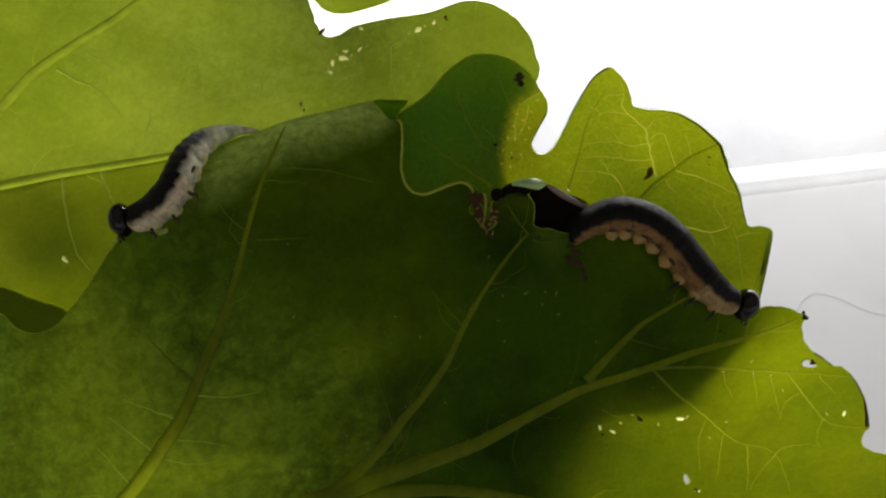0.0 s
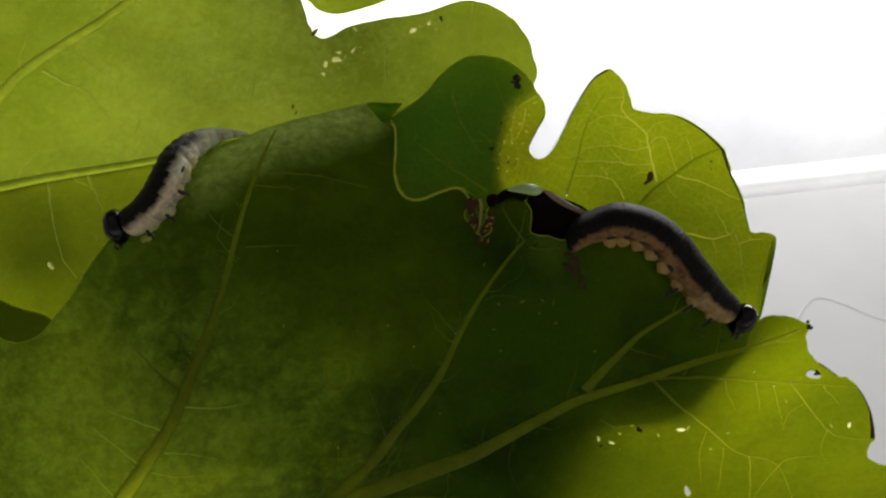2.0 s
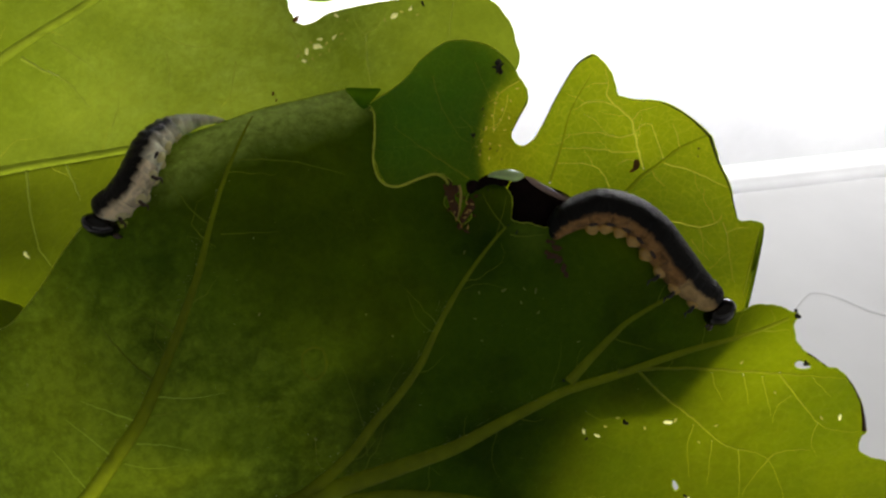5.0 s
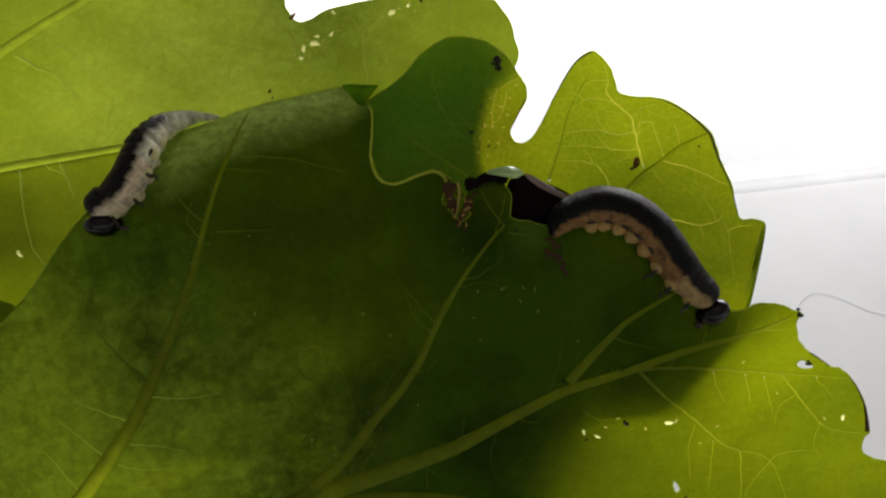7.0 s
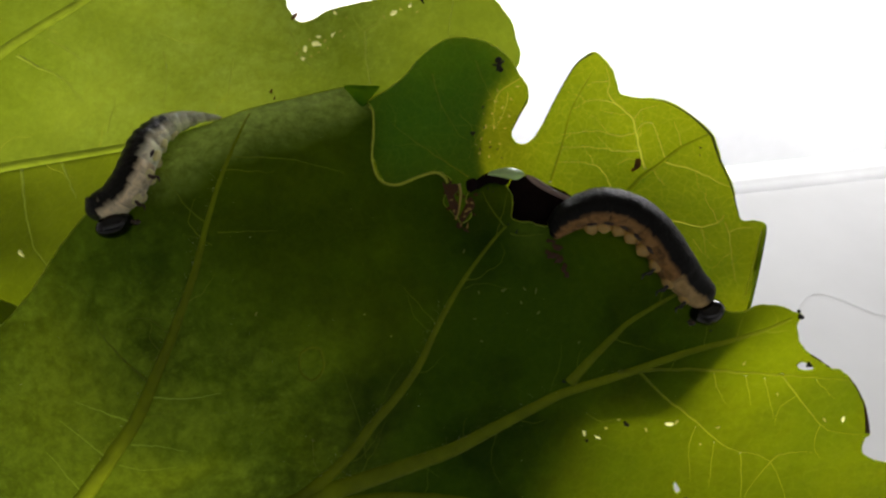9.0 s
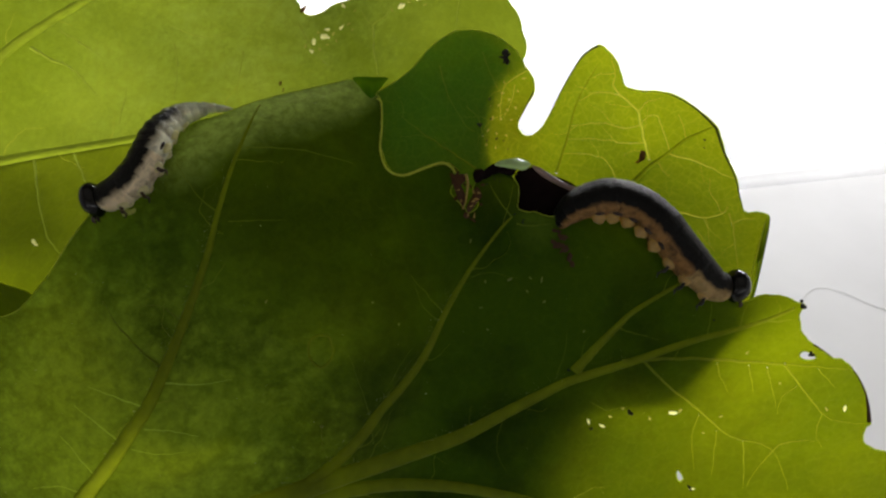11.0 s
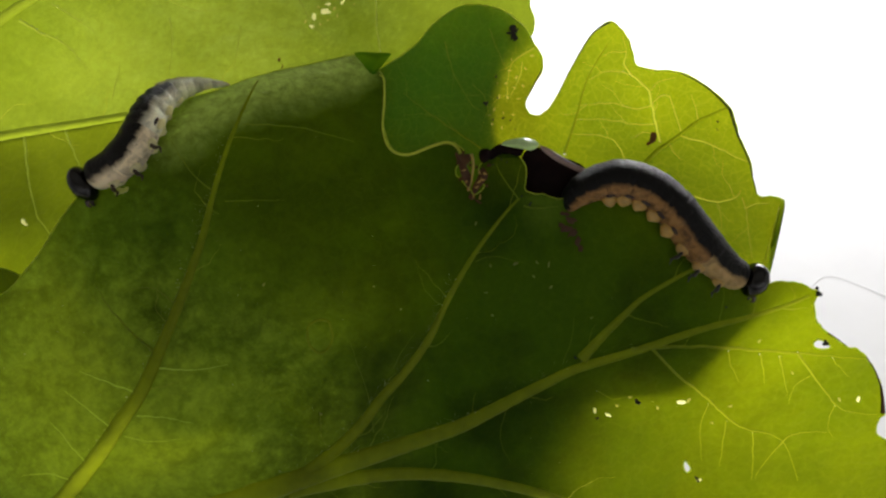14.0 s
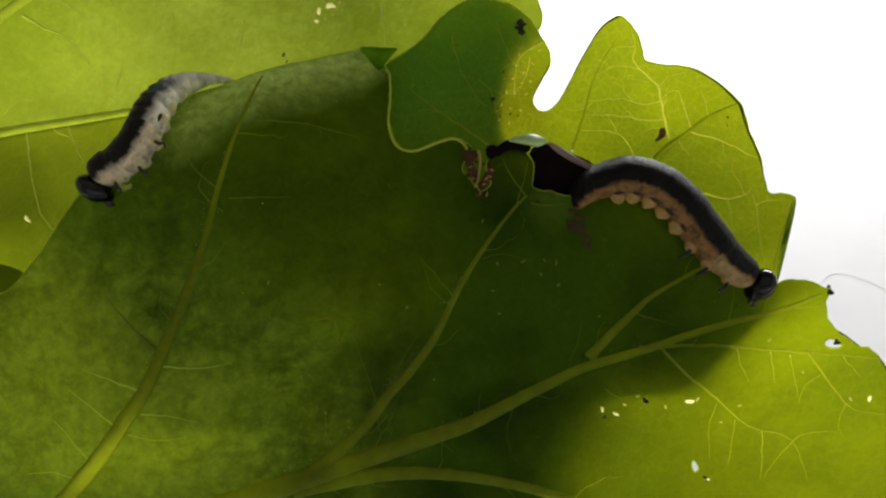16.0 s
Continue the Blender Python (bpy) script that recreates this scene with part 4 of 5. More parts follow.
front_leaf = leaf("large dark green leaf with chewed edge and raised veins", FRONT_EDGE, RELIEF_FRONT, LEAF_FRONT, main_ribs + side_ribs + lit_veins, toned=[(VEIN_SHEEN, sheen_veins), (VEIN_SHADE, shaded_veins), (VEIN, [([(-10.8, -10.5), (-9.9, -10.0), (-9.0, -10.2), (-8.6, -11.3), (-9.0, -12.6), (-9.9, -13.1), (-10.6, -12.6), (-11.0, -11.4), (-10.8, -10.5)], 0.20, 0.15)])],
                  # last eleven windows: flecks of leaking light put in as pale patches
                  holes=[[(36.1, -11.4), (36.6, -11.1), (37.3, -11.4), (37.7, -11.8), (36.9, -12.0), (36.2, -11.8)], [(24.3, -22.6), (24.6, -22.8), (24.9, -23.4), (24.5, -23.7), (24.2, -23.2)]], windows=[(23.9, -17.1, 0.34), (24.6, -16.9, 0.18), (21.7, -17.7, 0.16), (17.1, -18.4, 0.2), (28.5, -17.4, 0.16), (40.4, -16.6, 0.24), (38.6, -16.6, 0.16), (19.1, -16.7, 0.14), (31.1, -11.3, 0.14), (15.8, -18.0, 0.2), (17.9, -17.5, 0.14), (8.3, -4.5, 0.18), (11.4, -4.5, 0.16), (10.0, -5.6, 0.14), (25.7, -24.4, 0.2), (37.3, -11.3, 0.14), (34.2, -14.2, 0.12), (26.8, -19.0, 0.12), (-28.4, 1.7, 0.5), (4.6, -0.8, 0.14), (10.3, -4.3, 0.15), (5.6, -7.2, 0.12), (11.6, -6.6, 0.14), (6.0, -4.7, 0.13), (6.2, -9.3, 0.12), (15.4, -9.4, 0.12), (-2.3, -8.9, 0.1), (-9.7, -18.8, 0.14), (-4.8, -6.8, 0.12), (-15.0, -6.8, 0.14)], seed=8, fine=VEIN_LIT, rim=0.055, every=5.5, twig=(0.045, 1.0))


def back_tip():
    """A further leaf, of which one lobe fills the gap at the top and one shows low at the side."""
    top = leaf("pale green leaf lobe far behind", [(-16.2, 33.6), (-15.0, 28.5), (-13.6, 25.9), (-11.9, 24.1), (-9.9, 23.7), (-7.6, 24.2), (-5.3, 25.0), (-2.5, 26.2), (0.9, 29.6), (2.0, 33.6)], Relief([(-20, 40, -15), (0, 24, -15), (10, 40, -15), (-40, -10, -14), (-50, 30, -15)], 0.4, 4.0), LEAF_BACK, [], seed=11, grid=1.2)
    low = leaf("green leaf lobe low behind the front leaf", [(-54.3, -2.2), (-49.1, -2.8), (-44.6, -3.8), (-41.2, -5.1), (-37.9, -6.3), (-35.5, -9.0), (-31.5, -13.6), (-25.8, -15.9), (-19.0, -16.2), (-12.7, -18.1), (-8.2, -29.5), (-27.5, -31.8), (-53.7, -29.0)], Relief([(-41.2, -5.9, 3), (-50.3, -5.9, 3), (-33.2, -14.7, -3), (-21.8, -20.4, 3), (-27.5, -26.1, -1), (-38.9, -26.1, -9), (-13.9, -23.3, 1), (-10.5, -28.4, -1.5), (-19.0, -16.4, 3.2)], 0.4, 6.0), LEAF_LOW, [], seed=12, grid=1.2)
    return top, low


back_tip()


def flap(name, outline, rise, bulge, mat, parent, label="", lean=(0.0, 0.0), sides=(1, -1)):
    """A small curled scrap of leaf with a swollen middle and its underside."""
    pts = spline([(*q, 0) for q in outline], 4)
    c = sum(pts, Vector()) / len(pts)
    bm = bmesh.new()
    for side in sides:
        rings = []
        for s in (1.0, 0.8, 0.5, 0.2):
            row = []
            for q in pts:
                p = c + (q - c) * s
                w = rise + side * (0.12 + bulge * (1 - s * s) * (1 if side > 0 else 0.4)) + lean[0] * (p.x - c.x) + lean[1] * (p.y - c.y) + 0.25 * noise.noise((p.x * 1.1, p.y * 1.1, rise))
                row.append(bm.verts.new(at(p.x, p.y, w)))
            rings.append(row)
        n = len(pts)
        for a, b in zip(rings, rings[1:]):
            for k in range(n):
                f = (a[k], a[(k + 1) % n], b[(k + 1) % n], b[k])
                bm.faces.new(f if side > 0 else f[::-1])
        bm.faces.new(rings[-1] if side > 0 else rings[-1][::-1])
    bmesh.ops.remove_doubles(bm, verts=bm.verts, dist=1e-7)
    bmesh.ops.recalc_face_normals(bm, faces=bm.faces)
    return part(name, bm, mat, parent, label)


# chewed and withered places on the front leaf
flap("withered_flap", [(8.9, 5.9), (10.6, 6.4), (12.2, 5.7), (14.6, 4.6), (14.6, 3.0), (13.6, 1.4), (12.0, 1.1), (9.0, 1.1), (8.6, 3.6)], 1.6, 0.5, MAROON, front_leaf, "dark maroon dead leaf scrap")
flap("withered_flap", [(4.8, 5.5), (5.0, 6.0), (5.7, 6.1), (6.0, 5.6), (5.7, 5.0), (5.1, 4.8)], 5.0, 0.4, MAROON, front_leaf, "dark curled dead leaf tip")
flap("withered_flap", [(5.6, 5.7), (6.5, 6.5), (7.6, 6.7), (8.9, 6.3), (8.6, 5.5), (7.4, 5.7), (6.5, 5.5), (5.9, 5.1)], 4.2, 0.2, MAROON, front_leaf, "thin dark dead leaf strip")
flap("withered_rim", [(10.4, 6.5), (11.2, 6.3), (12.4, 5.6), (13.6, 4.9), (14.8, 4.3), (14.6, 3.9), (13.2, 4.5), (12.0, 5.1), (11.0, 5.8)], 3.4, 0.3, PINK_GREY, front_leaf, "pinkish grey withered rim")
flap("curled_rim", [(6.9, 6.5), (7.5, 6.9), (8.9, 7.15), (9.9, 6.95), (10.4, 6.5), (9.7, 6.0), (8.9, 6.1), (7.7, 6.3)], 5.2, 0.6, RIM_PALE, front_leaf, "curled leaf rim with its highlight in the colour")
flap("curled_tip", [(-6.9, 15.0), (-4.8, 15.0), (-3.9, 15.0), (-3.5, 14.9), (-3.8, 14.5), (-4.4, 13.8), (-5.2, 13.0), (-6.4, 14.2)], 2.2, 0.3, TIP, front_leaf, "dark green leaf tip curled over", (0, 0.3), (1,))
vein_part("edge_rim", [(-4.6, 13.0), (-4.2, 12.5), (-4.1, 10.3), (-4.2, 8.0), (-3.5, 6.1), (-1.9, 5.5), (0.3, 6.3), (1.8, 6.7), (2.7, 6.3), (3.1, 5.7)], 0.09, 0.15, RELIEF_FRONT, front_leaf, RIM_LIGHT, 0.05, "pale thickened leaf edge", 8, 0.9, False)
vein_part("dry_stalk", [(4.1, 5.6), (4.3, 4.8), (4.25, 3.9), (4.1, 2.9), (3.8, 2.2)], 0.16, 0.07, RELIEF_FRONT, front_leaf, GOLD_PALE, 0.35, "pale yellow dry vein stub", 8, 0.8, False)
flap("withered_scrap", [(2.6, 5.7), (3.1, 5.5), (3.9, 5.6), (4.1, 5.0), (3.7, 4.5), (4.1, 3.6), (3.9, 2.5), (3.4, 3.2), (3.0, 4.3)], 5.0, 0.25, BROWN, front_leaf, "brown withered scrap")
flap("withered_scrap", [(5.2, 4.4), (5.7, 3.6), (5.2, 2.8), (4.5, 1.9), (4.2, 2.4), (4.7, 3.4)], 5.0, 0.25, BROWN, front_leaf, "brown withered scrap")
for k, (u, v, s) in enumerate([(3.5, 4.1, 0.15), (3.7, 3.0, 0.14), (4.9, 3.9, 0.16), (5.2, 3.2, 0.15), (4.7, 2.5, 0.13), (4.4, 1.7, 0.13), (3.3, 4.9, 0.16), (5.4, 3.8, 0.14), (4.9, 3.0, 0.15), (5.0, 1.6, 0.16), (3.9, 2.3, 0.14)]):
    patch("dry_lace", u, v, s, RELIEF_FRONT, front_leaf, GOLD, k + 70, 0.95, 1.5, 0.4 + 0.8 * k, "golden-brown dry leaf lace")
for k, (u, v, s) in enumerate([(3.2, 5.5, 0.32), (3.7, 5.2, 0.25), (4.2, 1.6, 0.3), (4.8, 1.2, 0.22), (5.7, 4.6, 0.22), (3.2, 3.3, 0.2), (2.9, 4.9, 0.2), (4.6, 4.4, 0.16), (4.0, 4.6, 0.18), (5.6, 2.7, 0.16), (12.9, 0.2, 0.3), (13.0, -1.2, 0.4), (13.6, -1.5, 0.4), (14.1, -2.3, 0.35), (14.3, -3.0, 0.3), (12.6, -0.9, 0.3), (13.4, -0.4, 0.4)]):
    patch("withered_scrap", u, v, s, RELIEF_FRONT, front_leaf, BROWN, k + 1, 0.25, 1.35, 1.2 + 0.5 * k, "brown withered scrap")
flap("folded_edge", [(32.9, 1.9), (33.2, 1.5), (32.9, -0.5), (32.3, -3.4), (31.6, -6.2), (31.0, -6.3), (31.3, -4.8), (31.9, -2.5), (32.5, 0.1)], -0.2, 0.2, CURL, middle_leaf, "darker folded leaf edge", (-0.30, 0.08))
vein_part("fold_line", [(32.7, 1.2), (32.3, -0.4), (31.8, -2.4), (31.2, -4.9)], 0.07, 0.03, RELIEF_MIDDLE, middle_leaf, RIM_LIGHT, 0.35, "pale line along the fold", 6, 0.8, False)
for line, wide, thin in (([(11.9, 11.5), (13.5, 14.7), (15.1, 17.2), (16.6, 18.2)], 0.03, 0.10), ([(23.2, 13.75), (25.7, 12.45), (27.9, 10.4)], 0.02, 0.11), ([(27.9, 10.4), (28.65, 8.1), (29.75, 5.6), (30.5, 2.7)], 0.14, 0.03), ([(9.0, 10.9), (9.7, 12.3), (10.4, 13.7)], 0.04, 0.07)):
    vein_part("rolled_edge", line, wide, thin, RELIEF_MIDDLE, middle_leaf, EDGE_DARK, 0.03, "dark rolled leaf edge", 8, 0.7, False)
patch("dark_spot", -12.2, 21.9, 0.3, RELIEF_BACK, back_leaf, BROWN, 66, 0.1, 1.3, 0.8, "brown spot")
for k, (u, v, r) in enumerate([(-14.3, 14.6, 0.16), (-14.0, 14.0, 0.12)]):
    patch("dark_spot", u, v, r, RELIEF_BACK, back_leaf, BROWN, 90 + k, 0.1, 1.5, 1.3, "small brown spot")
for line, wide, thin in (([(41.0, -12.6), (41.8, -13.8), (42.45, -15.3)], 0.03, 0.09), ([(42.45, -15.3), (42.65, -16.7), (42.7, -17.8)], 0.09, 0.24), ([(37.4, -10.5), (38.1, -10.9), (39.2, -11.7)], 0.09, 0.03)):
    vein_part("withered_edge", line, wide, thin, RELIEF_FRONT, front_leaf, BROWN, 0.04, "dark withered leaf edge", 8, 0.7, False)
patch("dark_spot", 20.8, 7.7, 0.42, RELIEF_MIDDLE, middle_leaf, BROWN, 61, 0.12, 1.7, 1.25, "brown spot")
patch("dark_spot", 20.5, 7.2, 0.26, RELIEF_MIDDLE, middle_leaf, BROWN, 64, 0.12, 1.5, 0.6, "brown spot")


def dust():
    """Fine pale specks that stand in for glints of hairs on the front leaf's veins and skin."""
    rnd = random.Random(77)
    verts, faces = [], []
    ribs = [spline([(*q, 0) for q in line], 6, False) for line in ([(-31.2, -24.2), (-28.3, -20.0), (-26.2, -16.8), (-24.4, -12.5), (-23.1, -9.3), (-21.9, -6.0), (-20.7, -2.3), (-19.8, 1.5), (-18.4, 6.3)], [(-8.8, -22.6), (-6.1, -19.9), (-4.0, -17.1), (-1.9, -14.7), (0.3, -11.6), (1.9, -8.3), (3.2, -6.0)], [(-12.7, -24.6), (-8.3, -23.2), (-1.9, -21.1), (3.4, -19.2), (8.7, -16.4), (14.1, -13.7), (19.5, -12.1)])]
    for k in range(1500):
        u, v = rnd.uniform(-44, 26), rnd.uniform(-26, 12)
        if k % 6:
            q = rnd.choice(rnd.choice(ribs))
            u, v = q.x + rnd.gauss(-0.35, 0.35), q.y + rnd.gauss(0.15, 0.35)
        if not inside(np.array([u]), np.array([v]), FRONT_EDGE)[0]:
            continue
        c, r = at(u, v, RELIEF_FRONT(u, v) + 0.05), 0.00001 * rnd.uniform(1.0, 2.6) * (2.2 if k % 17 == 0 else 1)
        n = len(verts)
        verts += [c + Vector(d) * r for d in ((1.4, 0, 0), (-1.2, 0, 0), (0, 1, 0), (0, -1.1, 0), (0, 0, 1), (0, 0, -1))]
        faces += [(n + a, n + b, n + e) for a, b, e in ((0, 2, 4), (2, 1, 4), (1, 3, 4), (3, 0, 4), (2, 0, 5), (1, 2, 5), (3, 1, 5), (0, 3, 5))]
    me = bpy.data.meshes.new("dust")
    me.from_pydata(verts, [], faces)
    me.materials.append(GLINT)
    ob = new("dust", me)
    ob.matrix_world = SPRIG
    tagged(ob, "fine bright specks for hair glints on the front leaf", "dust", kind="stuff")


dust()


def crumb(u, v, size, relief, seed):
    """A dry dark dropping: three knobs joined."""
    top = thing("frass_crumb", "tiny dry black dropping lying on a leaf", "frass", group="droppings on the leaves")
    bm = bmesh.new()
    rnd = random.Random(seed)
    if size > 0.45:
        for k in range(5):
            a = 0.5 + k * 1.26 + rnd.uniform(-0.3, 0.3)
            reach = size * rnd.uniform(1.0, 1.5)
            ends = [at(u + f * math.cos(a), v + f * math.sin(a), relief(u, v) + 0.3) for f in (-0.1, 0.4 * reach, reach)]
            tube_into(bm, ends, [0.0003 * size, 0.00026 * size, 0.00006], 8)
    for k in range(4):
        a = rnd.uniform(0, 6.28)
        d = size * (0.0 if k == 0 else rnd.uniform(0.6, 1.0))
        p, q = u + d * math.cos(a), v + d * math.sin(a)
        r = 0.001 * size * rnd.uniform(0.35, 0.65)
        made = bmesh.ops.create_icosphere(bm, subdivisions=2, radius=r)["verts"]
        for w in made:
            w.co *= 1 + 0.3 * noise.noise(w.co * 3000 + Vector((seed, k, 0)))
            w.co += at(p, q, relief(p, q) + 0.3 * size)
    part("crumb", bm, FRASS, top)


for k, (u, v, s) in enumerate([(7.7, 17.0, 0.5), (5.3, 10.5, 0.2), (6.9, 9.2, 0.12), (26.8, 9.2, 0.12), (26.8, 8.5, 0.1), (6.3, 11.1, 0.1), (6.0, 9.0, 0.1), (-3.9, 6.3, 0.3), (6.2, 13.0, 0.12), (7.6, 9.0, 0.12), (8.0, 8.2, 0.09)]):
    crumb(u, v, s, RELIEF_MIDDLE, k)
for k, (u, v, s) in enumerate([(19.7, -17.2, 0.3), (16.0, -18.8, 0.2), (36.4, -6.7, 0.34), (37.2, -11.3, 0.3), (25.5, -24.3, 0.22), (27.9, -8.2, 0.12), (13.9, -13.1, 0.15), (6.2, 4.7, 0.1), (6.9, 5.2, 0.12), (7.4, 4.9, 0.09), (8.8, 1.8, 0.1), (9.6, 1.1, 0.14)]):
    crumb(u, v, s, RELIEF_FRONT, k + 30)
for k, (u, v, s) in enumerate([(0.3, 23.2, 0.22)]):
    crumb(u, v, s, RELIEF_BACK, k + 60)


# ---- the petiole that carries the sprig down to the tub floor ----
def petioles():
    down = SPRIG.inverted()
    foot = down @ Vector((-0.035, 0.012, TUB_FLOOR + 0.0016))
    for start, rise in (((-36.1, -32.4), 6.0), ((-16.2, -23.3), -4.0), ((-50.3, -2.2), -8.0)):
        top = thing("leaf_stalk", "pale green leaf stalk resting on the tub floor", "leaf stalk", group="stalks of the leaves")
        a = at(*start, rise)
        b = a.lerp(foot, 0.5) + Vector((0, 0.003, -0.002))
        pts = spline([a, b, foot, foot + (foot - b) * 0.08], 8, False)
        bm = bmesh.new()
        tube_into(bm, pts, [0.0009] * len(pts), 8)
        part("stalk", bm, VEIN, top)
        foot = foot + down.to_3x3() @ Vector((0.004, 0.001, 0))


petioles()


# ---- the larvae ----
RIGHT_HEAD = [(0, 30.4, -5.6), (0.5, 30.2, -5.7), (1, 30.3, -5.5), (1.5, 29.9, -6.0), (2, 29.8, -6.1), (2.5, 29.6, -6.0), (3, 29.4, -6.1), (3.5, 29.5, -6.3), (4, 29.4, -6.3), (6.5, 28.3, -6.7), (7, 28.2, -6.6), (7.5, 28.2, -6.5), (8, 27.9, -6.6), (8.5, 27.8, -6.7), (9, 27.6, -6.4), (11.5, 30.5, -4.9), (12, 30.6, -5.2), (12.5, 30.6, -5.3), (13, 30.6, -5.3), (13.5, 30.5, -5.8), (14, 30.4, -5.7), (14.5, 30.3, -5.9), (15, 30.2, -5.9), (15.5, 30.1, -6.0), (16, 30.0, -6.3)]
LEFT_HEAD = [(0, -32.3, 2.9), (0.5, -32.1, 3.0), (1, -31.7, 3.1), (1.5, -31.6, 3.0), (2, -31.3, 2.9), (2.5, -31.2, 2.8), (3, -31.0, 2.5), (3.5, -30.7, 2.2), (4, -30.6, 2.1), (6.5, -29.5, 1.4), (7, -29.3, 1.6), (7.5, -28.9, 1.7), (8, -29.1, 1.6), (8.5, -29.0, 1.5), (9, -28.4, 1.6), (11.5, -32.1, 3.0), (12, -32.1, 2.8), (12.5, -32.4, 2.6), (13, -32.1, 2.6), (13.5, -32.1, 2.3), (14, -31.8, 2.3), (14.5, -31.6, 2.3), (15, -31.3, 2.0), (15.5, -31.1, 1.7), (16, -31.0, 1.6)]


class Larva:
    """A sawfly larva in rigid rings along a bending line; the head swings and the front rings follow."""

    def __init__(self, label, spine, heads, dorsal, radii, skin, count, follow, head_size, proleg_from, foot, ribs=0.05, toes=1.0, shanks=(1.0, LEG_DARK), marks=()):
        self.spine, self.heads, self.dorsal, self.count, self.follow = spine, heads, dorsal, count, follow
        self.top = thing("sawfly_larva", label, "larva", group="larvae on the leaves")
        self.rings, self.ribs, self.toes, self.shanks, self.marks, self.foot = [], ribs, toes, shanks, marks, foot
        self.girth = lambda f: float(np.interp(f, [0, 0.08, 0.25, 0.5, 0.8, 1.0], radii))
        self.length = sum((Vector(b) - Vector(a)).length for a, b in zip(spine, spine[1:]))
        for i in range(count):
            f = i / (count - 1)
            r = self.girth(f)
            self.rings.append(self.ring(i, r, skin[min(int(f * len(skin)), len(skin) - 1)]))
            if i >= count - 6 and (count - i) % 2 == 0:
                self.leg(self.rings[-1], r, i)
            elif proleg_from <= i < count - 7 and (count - i) % 2 == 0:
                self.proleg(self.rings[-1], r, i, foot)
        self.head = self.make_head(head_size)

    def ring(self, i, r, skin):
        half = 0.98
        bm = bmesh.new()
        rows = []
        steps = 17
        for a in range(steps):
            x = -1 + 2 * a / (steps - 1)
            fold = 1 + 0.15 * self.ribs * math.cos(x * math.pi * 3.0)
            size = self.girth(i / (self.count - 1) + x * half / self.length) * fold * (1 - self.ribs * abs(x) ** 4)
            if i == self.count - 1 and x > 0:
                size *= math.sqrt(max(0.05, 1 - 0.9 * x * x))
            if i == 0 and x < 0:
                size *= math.sqrt(max(0.05, 1 - 0.9 * x * x))
            row = []
            for k in range(24):
                th = 2 * math.pi * k / 24
                y, z = math.cos(th), math.sin(th)
                belly = 0.88 if z < -0.3 else 1.0
                side_fold = 0.10 * math.exp(-((z + 0.35) / 0.28) ** 2) * (1 - x * x) * (i % 2)
                lump = 1 + side_fold + 0.035 * noise.noise((x * 2 + i * 3, y * 2.5, z * 2.5)) + 0.02 * noise.noise((x * 7 + i, y * 7, z * 7))
                row.append(bm.verts.new((0.001 * half * x, 0.001 * size * y * lump, 0.001 * size * z * lump * belly)))
            rows.append(row)
        for a, b in zip(rows, rows[1:]):
            for k in range(24):
                bm.faces.new((a[k], a[(k + 1) % 24], b[(k + 1) % 24], b[k]))
        bm.faces.new(rows[0])
        bm.faces.new(rows[-1])
        bmesh.ops.recalc_face_normals(bm, faces=bm.faces)
        return part("body_ring", bm, skin, self.top)

    def leg(self, ring, r, i):
        for side in (1, -1):
            bm = bmesh.new()
            k = self.shanks[0]
            pts = spline([mm(0.0, 0.55 * side * r, -0.75 * r), mm(0.15, 0.75 * side * r, -0.75 * r - 0.4 * k * r), mm(-0.05, 0.8 * side * r, -0.75 * r - 0.7 * k * r), mm(0.28, 0.7 * side * r, -0.75 * r - 0.95 * k * r)], 4, False)
            n = len(pts)
            tube_into(bm, pts, [0.001 * (0.24 - 0.19 * k / (n - 1)) * (1 + 0.25 * math.sin(k * 1.6)) for k in range(n)], 8)
            part("leg", bm, self.shanks[1], ring, "short dark jointed leg")
            bm = bmesh.new()
            bmesh.ops.create_uvsphere(bm, u_segments=14, v_segments=10, radius=1.0)
            for v in bm.verts:
                v.co = mm(r * 0.34 * v.co.x - 0.05, r * (0.5 * side + 0.26 * v.co.y), r * (0.30 * v.co.z - 0.74))
            part("hip", bm, self.foot, ring, "pale fleshy base of a leg")

    def proleg(self, ring, r, i, foot):
        for side in (1, -1):
            bm = bmesh.new()
            k = self.toes
            wob = noise.noise((i * 1.7, side * 2.3, r))
            bmesh.ops.create_uvsphere(bm, u_segments=14, v_segments=10, radius=1.0)
            for v in bm.verts:
                x, y, z = v.co
                pinch = 1.0 if z > -0.2 else 1 + 0.45 * (z + 0.2)
                bulge = 1 + 0.14 * noise.noise((x * 2 + i, y * 2, z * 2))
                v.co = mm(r * (0.36 * x * pinch * bulge - 0.06 + 0.12 * wob), r * (0.52 * side + 0.26 * y * pinch * bulge), r * (0.48 * k * z * bulge * (1 + 0.3 * wob) - 0.80))
            part("proleg", bm, foot, ring, "pale fleshy proleg")
            bm = bmesh.new()
            if self.marks and i not in self.marks:
                bm.free()
                continue
            th = -0.62 if side > 0 else math.pi + 0.62
            made = bmesh.ops.create_uvsphere(bm, u_segments=12, v_segments=8, radius=1.0)["verts"]
            for v in made:
                v.co = Vector((v.co.x * 0.00048, v.co.y * 0.00012, v.co.z * 0.00020)) + mm(0.1, r * 0.985 * math.cos(th), r * 0.95 * math.sin(th))
            part("fold_mark", bm, MARK, ring, "dark brown fold mark")

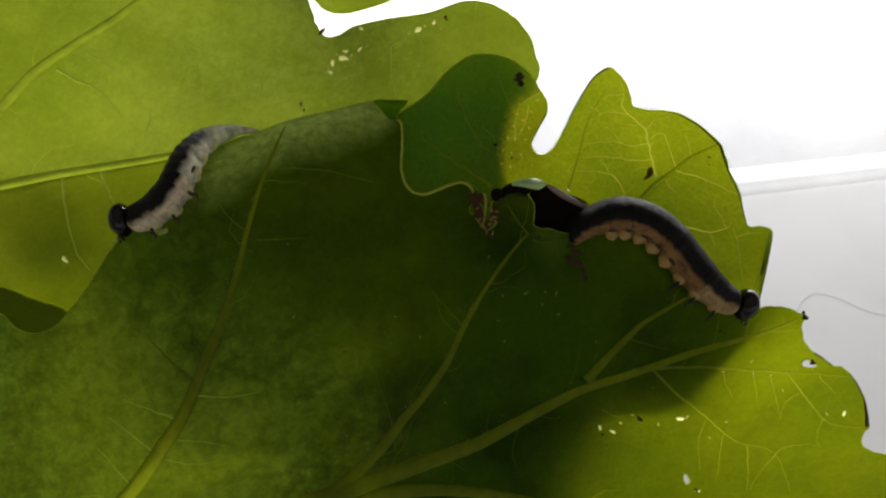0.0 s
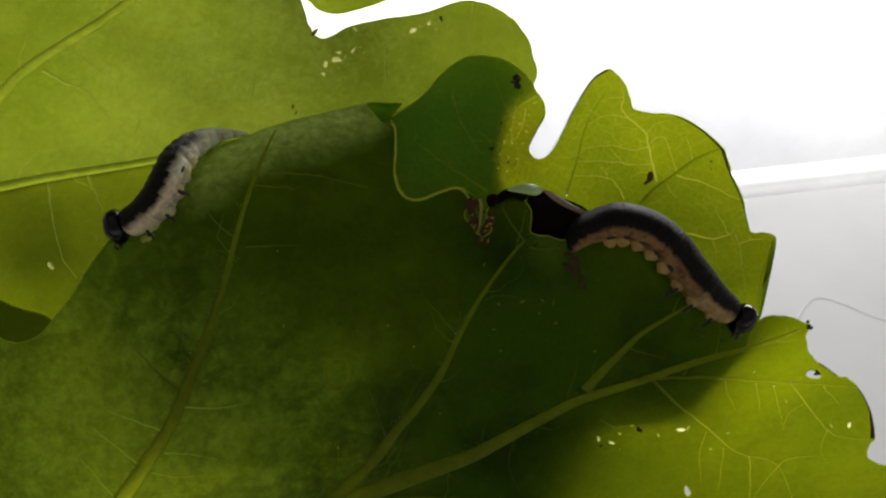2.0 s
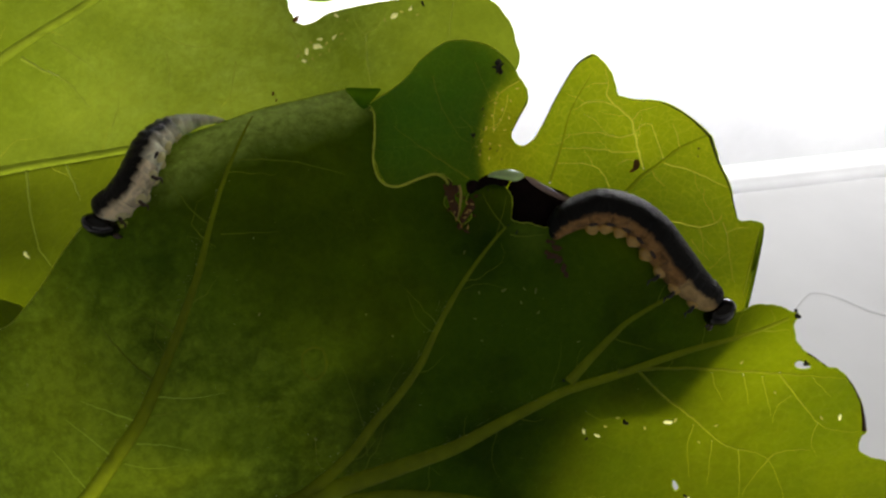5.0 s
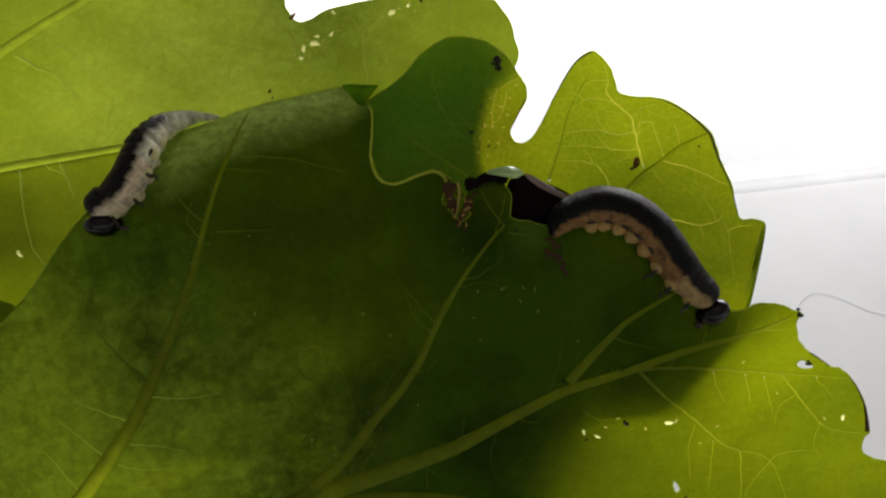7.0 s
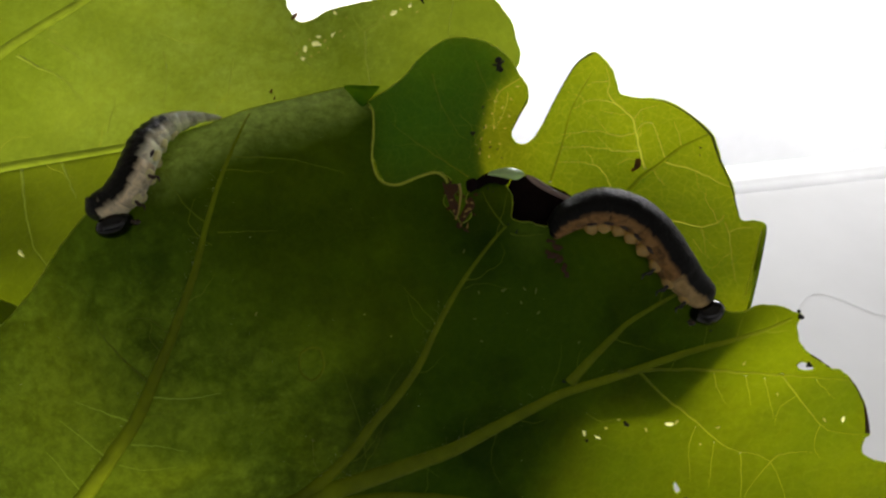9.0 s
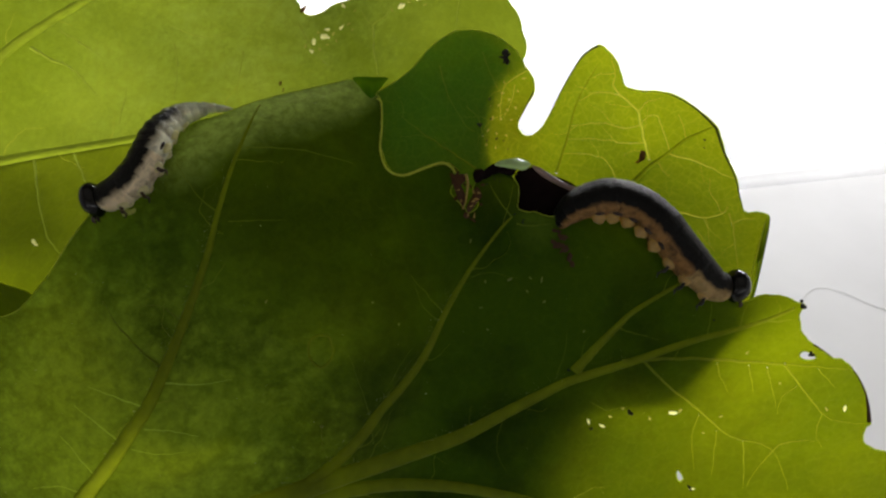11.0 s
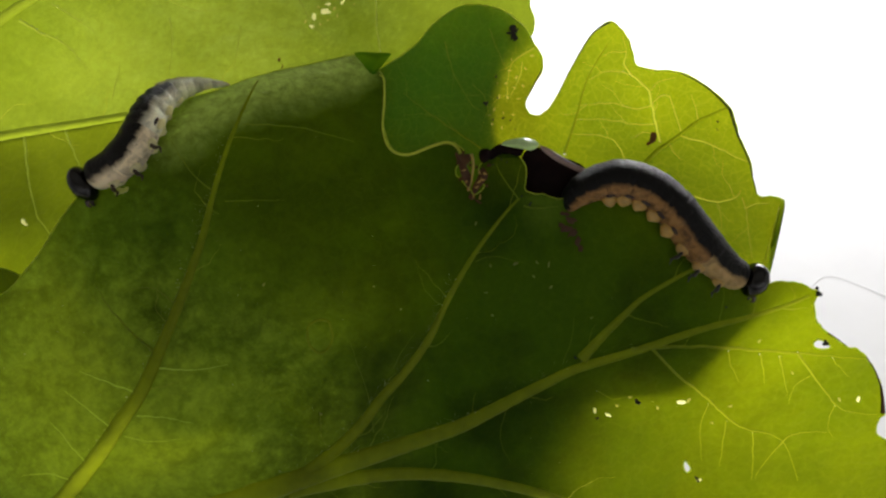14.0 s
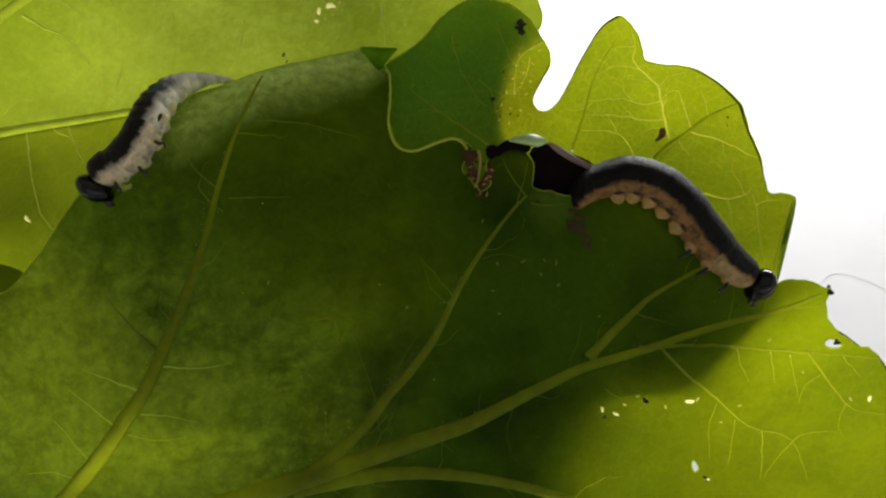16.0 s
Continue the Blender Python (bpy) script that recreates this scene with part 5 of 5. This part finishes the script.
    def make_head(self, size):
        bm = bmesh.new()
        bmesh.ops.create_uvsphere(bm, u_segments=32, v_segments=20, radius=1.0)
        for v in bm.verts:
            x, y, z = v.co
            groove = 1 - 0.015 * math.exp(-(y / 0.10) ** 2) * (1 if x > 0 else 0.3)
            tuck = 0.86 if z < -0.5 else 1.0
            v.co = Vector((0.001 * size[0] * x * (0.9 if x < 0 else 1) * tuck, 0.001 * size[1] * y * groove, 0.001 * size[2] * z * groove))
        head = part("head", bm, HEAD, self.top, "glossy black head capsule")
        for side in (1, -1):
            bm = bmesh.new()
            bmesh.ops.create_uvsphere(bm, u_segments=12, v_segments=8, radius=0.00015, matrix=Matrix.Translation(mm(0.55 * size[0], 0.74 * side * size[1], -0.15 * size[2])))
            part("eye", bm, HEAD, head)
            bm = bmesh.new()
            tube_into(bm, spline([mm(0.35 * size[0], 0.3 * side * size[1], -0.85 * size[2]), mm(0.5 * size[0], 0.32 * side * size[1], -1.05 * size[2]), mm(0.4 * size[0], 0.2 * side * size[1], -1.2 * size[2])], 4, False),
                      [0.0002, 0.0002, 0.00018, 0.00018, 0.00016, 0.00014, 0.00012, 0.0001, 0.00006], 8)
            part("mouthpart", bm, MOUTH, head, "small dark brown mouthpart")
        return head

    def line(self, t):
        """The body's line at a time, tail first."""
        times = [h[0] for h in self.heads]
        u, v = np.interp(t, times, [h[1] for h in self.heads]), np.interp(t, times, [h[2] for h in self.heads])
        u0, v0 = self.spine[-1][:2]
        lead = (u - u0) * self.follow[0] + (v - v0) * self.follow[1]
        pts = []
        for k, (a, b, w) in enumerate(self.spine[:-1]):
            g = max(0.0, (k - 3) / (len(self.spine) - 5)) ** 2 if k > 3 else 0.0
            pts.append(Vector((a + lead * g * self.follow[2], b + lead * g * self.follow[3], w)))
        pts.append(Vector((u, v, self.spine[-1][2])))
        return pts

    def placed(self, p, ahead):
        ahead = ahead.normalized()
        up = Vector((-ahead.y, ahead.x, 0)) * self.dorsal
        up = (up.normalized() + Vector((0, 0, 0.22))).normalized()
        side = up.cross(ahead).normalized()
        up = ahead.cross(side)
        m = Matrix((ahead, side, up)).transposed().to_4x4()
        m.translation = at(*p)
        return m

    def poses(self, t):
        pts = self.line(t)
        body = spline(pts, 12, False)
        while (body[-1] - pts[-1]).length < 1.35:
            body.pop()
        run = np.concatenate([[0], np.cumsum([(b - a).length for a, b in zip(body, body[1:])])])
        out = []
        for i in range(self.count):
            s = run[-1] * (i + 0.3) / (self.count - 0.4)
            k = min(int(np.searchsorted(run, s)), len(body) - 2)
            k = max(k, 1)
            f = (s - run[k - 1]) / max(run[k] - run[k - 1], 1e-9)
            p = body[k - 1].lerp(body[k], f)
            ahead = body[min(k + 4, len(body) - 1)] - body[max(k - 4, 0)]
            out.append(self.placed(p, ahead))
        out.append(self.placed(pts[-1], (pts[-1] - pts[-2]) + 0.3 * (pts[-2] - pts[-3]).normalized()))
        return out


right_larva = Larva("dark grey larva with pinkish flank clinging to the chewed leaf edge", [(13.2, 1.1, 2.8), (14.2, 2.2, 3.6), (15.9, 3.0, 4.2), (18.1, 3.3, 4.4), (20.6, 2.55, 4.4), (22.85, 0.75, 4.4), (24.75, -1.65, 4.2), (26.6, -3.7, 4), (28.45, -5.15, 3.8), (30.4, -5.6, 3.6)], RIGHT_HEAD, 1, [0.95, 1.45, 1.85, 1.95, 1.9, 1.5], [SKIN_DARK] * 5 + [SKIN_NECK], 20, (-0.36, 0.0, -1.2, 0.0), (1.24, 1.52, 1.56), 3, LEG_PALE, 0.05, 0.72, (0.9, LEG_DARK))
left_larva = Larva("pale larva with dark grey back reaching over the leaf edge", [(-19.3, 11.9, 2.2), (-20.8, 11.9, 3.0), (-22.5, 11.5, 4.0), (-24.0, 10.8, 5.0), (-25.3, 9.5, 6.0), (-26.3, 7.6, 6.9), (-27.3, 5.6, 7.5), (-28.9, 4.0, 7.5), (-30.6, 3.1, 7.5), (-32.3, 2.9, 7.5)], LEFT_HEAD, -1, [0.34, 0.5, 1.0, 1.48, 1.64, 1.45], [SKIN_TAIL, SKIN_TAIL, SKIN_GREY, SKIN_GREY, SKIN_PALE, SKIN_PALE], 17, (0.33, 0.0, 0.9, 0.0), (1.08, 1.42, 1.60), 4, LEG_WHITE, 0.04, 0.55, (0.75, LEG_BROWN), (9,))


def motions():
    """The larvae feed: heads swing, front rings follow."""
    for larva in (right_larva, left_larva):
        times = [h[0] for h in larva.heads]
        table = [(t, larva.poses(t)) for t in times]
        for k, ob in enumerate([*larva.rings, larva.head]):
            walk(ob, [(t, p[k]) for t, p in table])


motions()
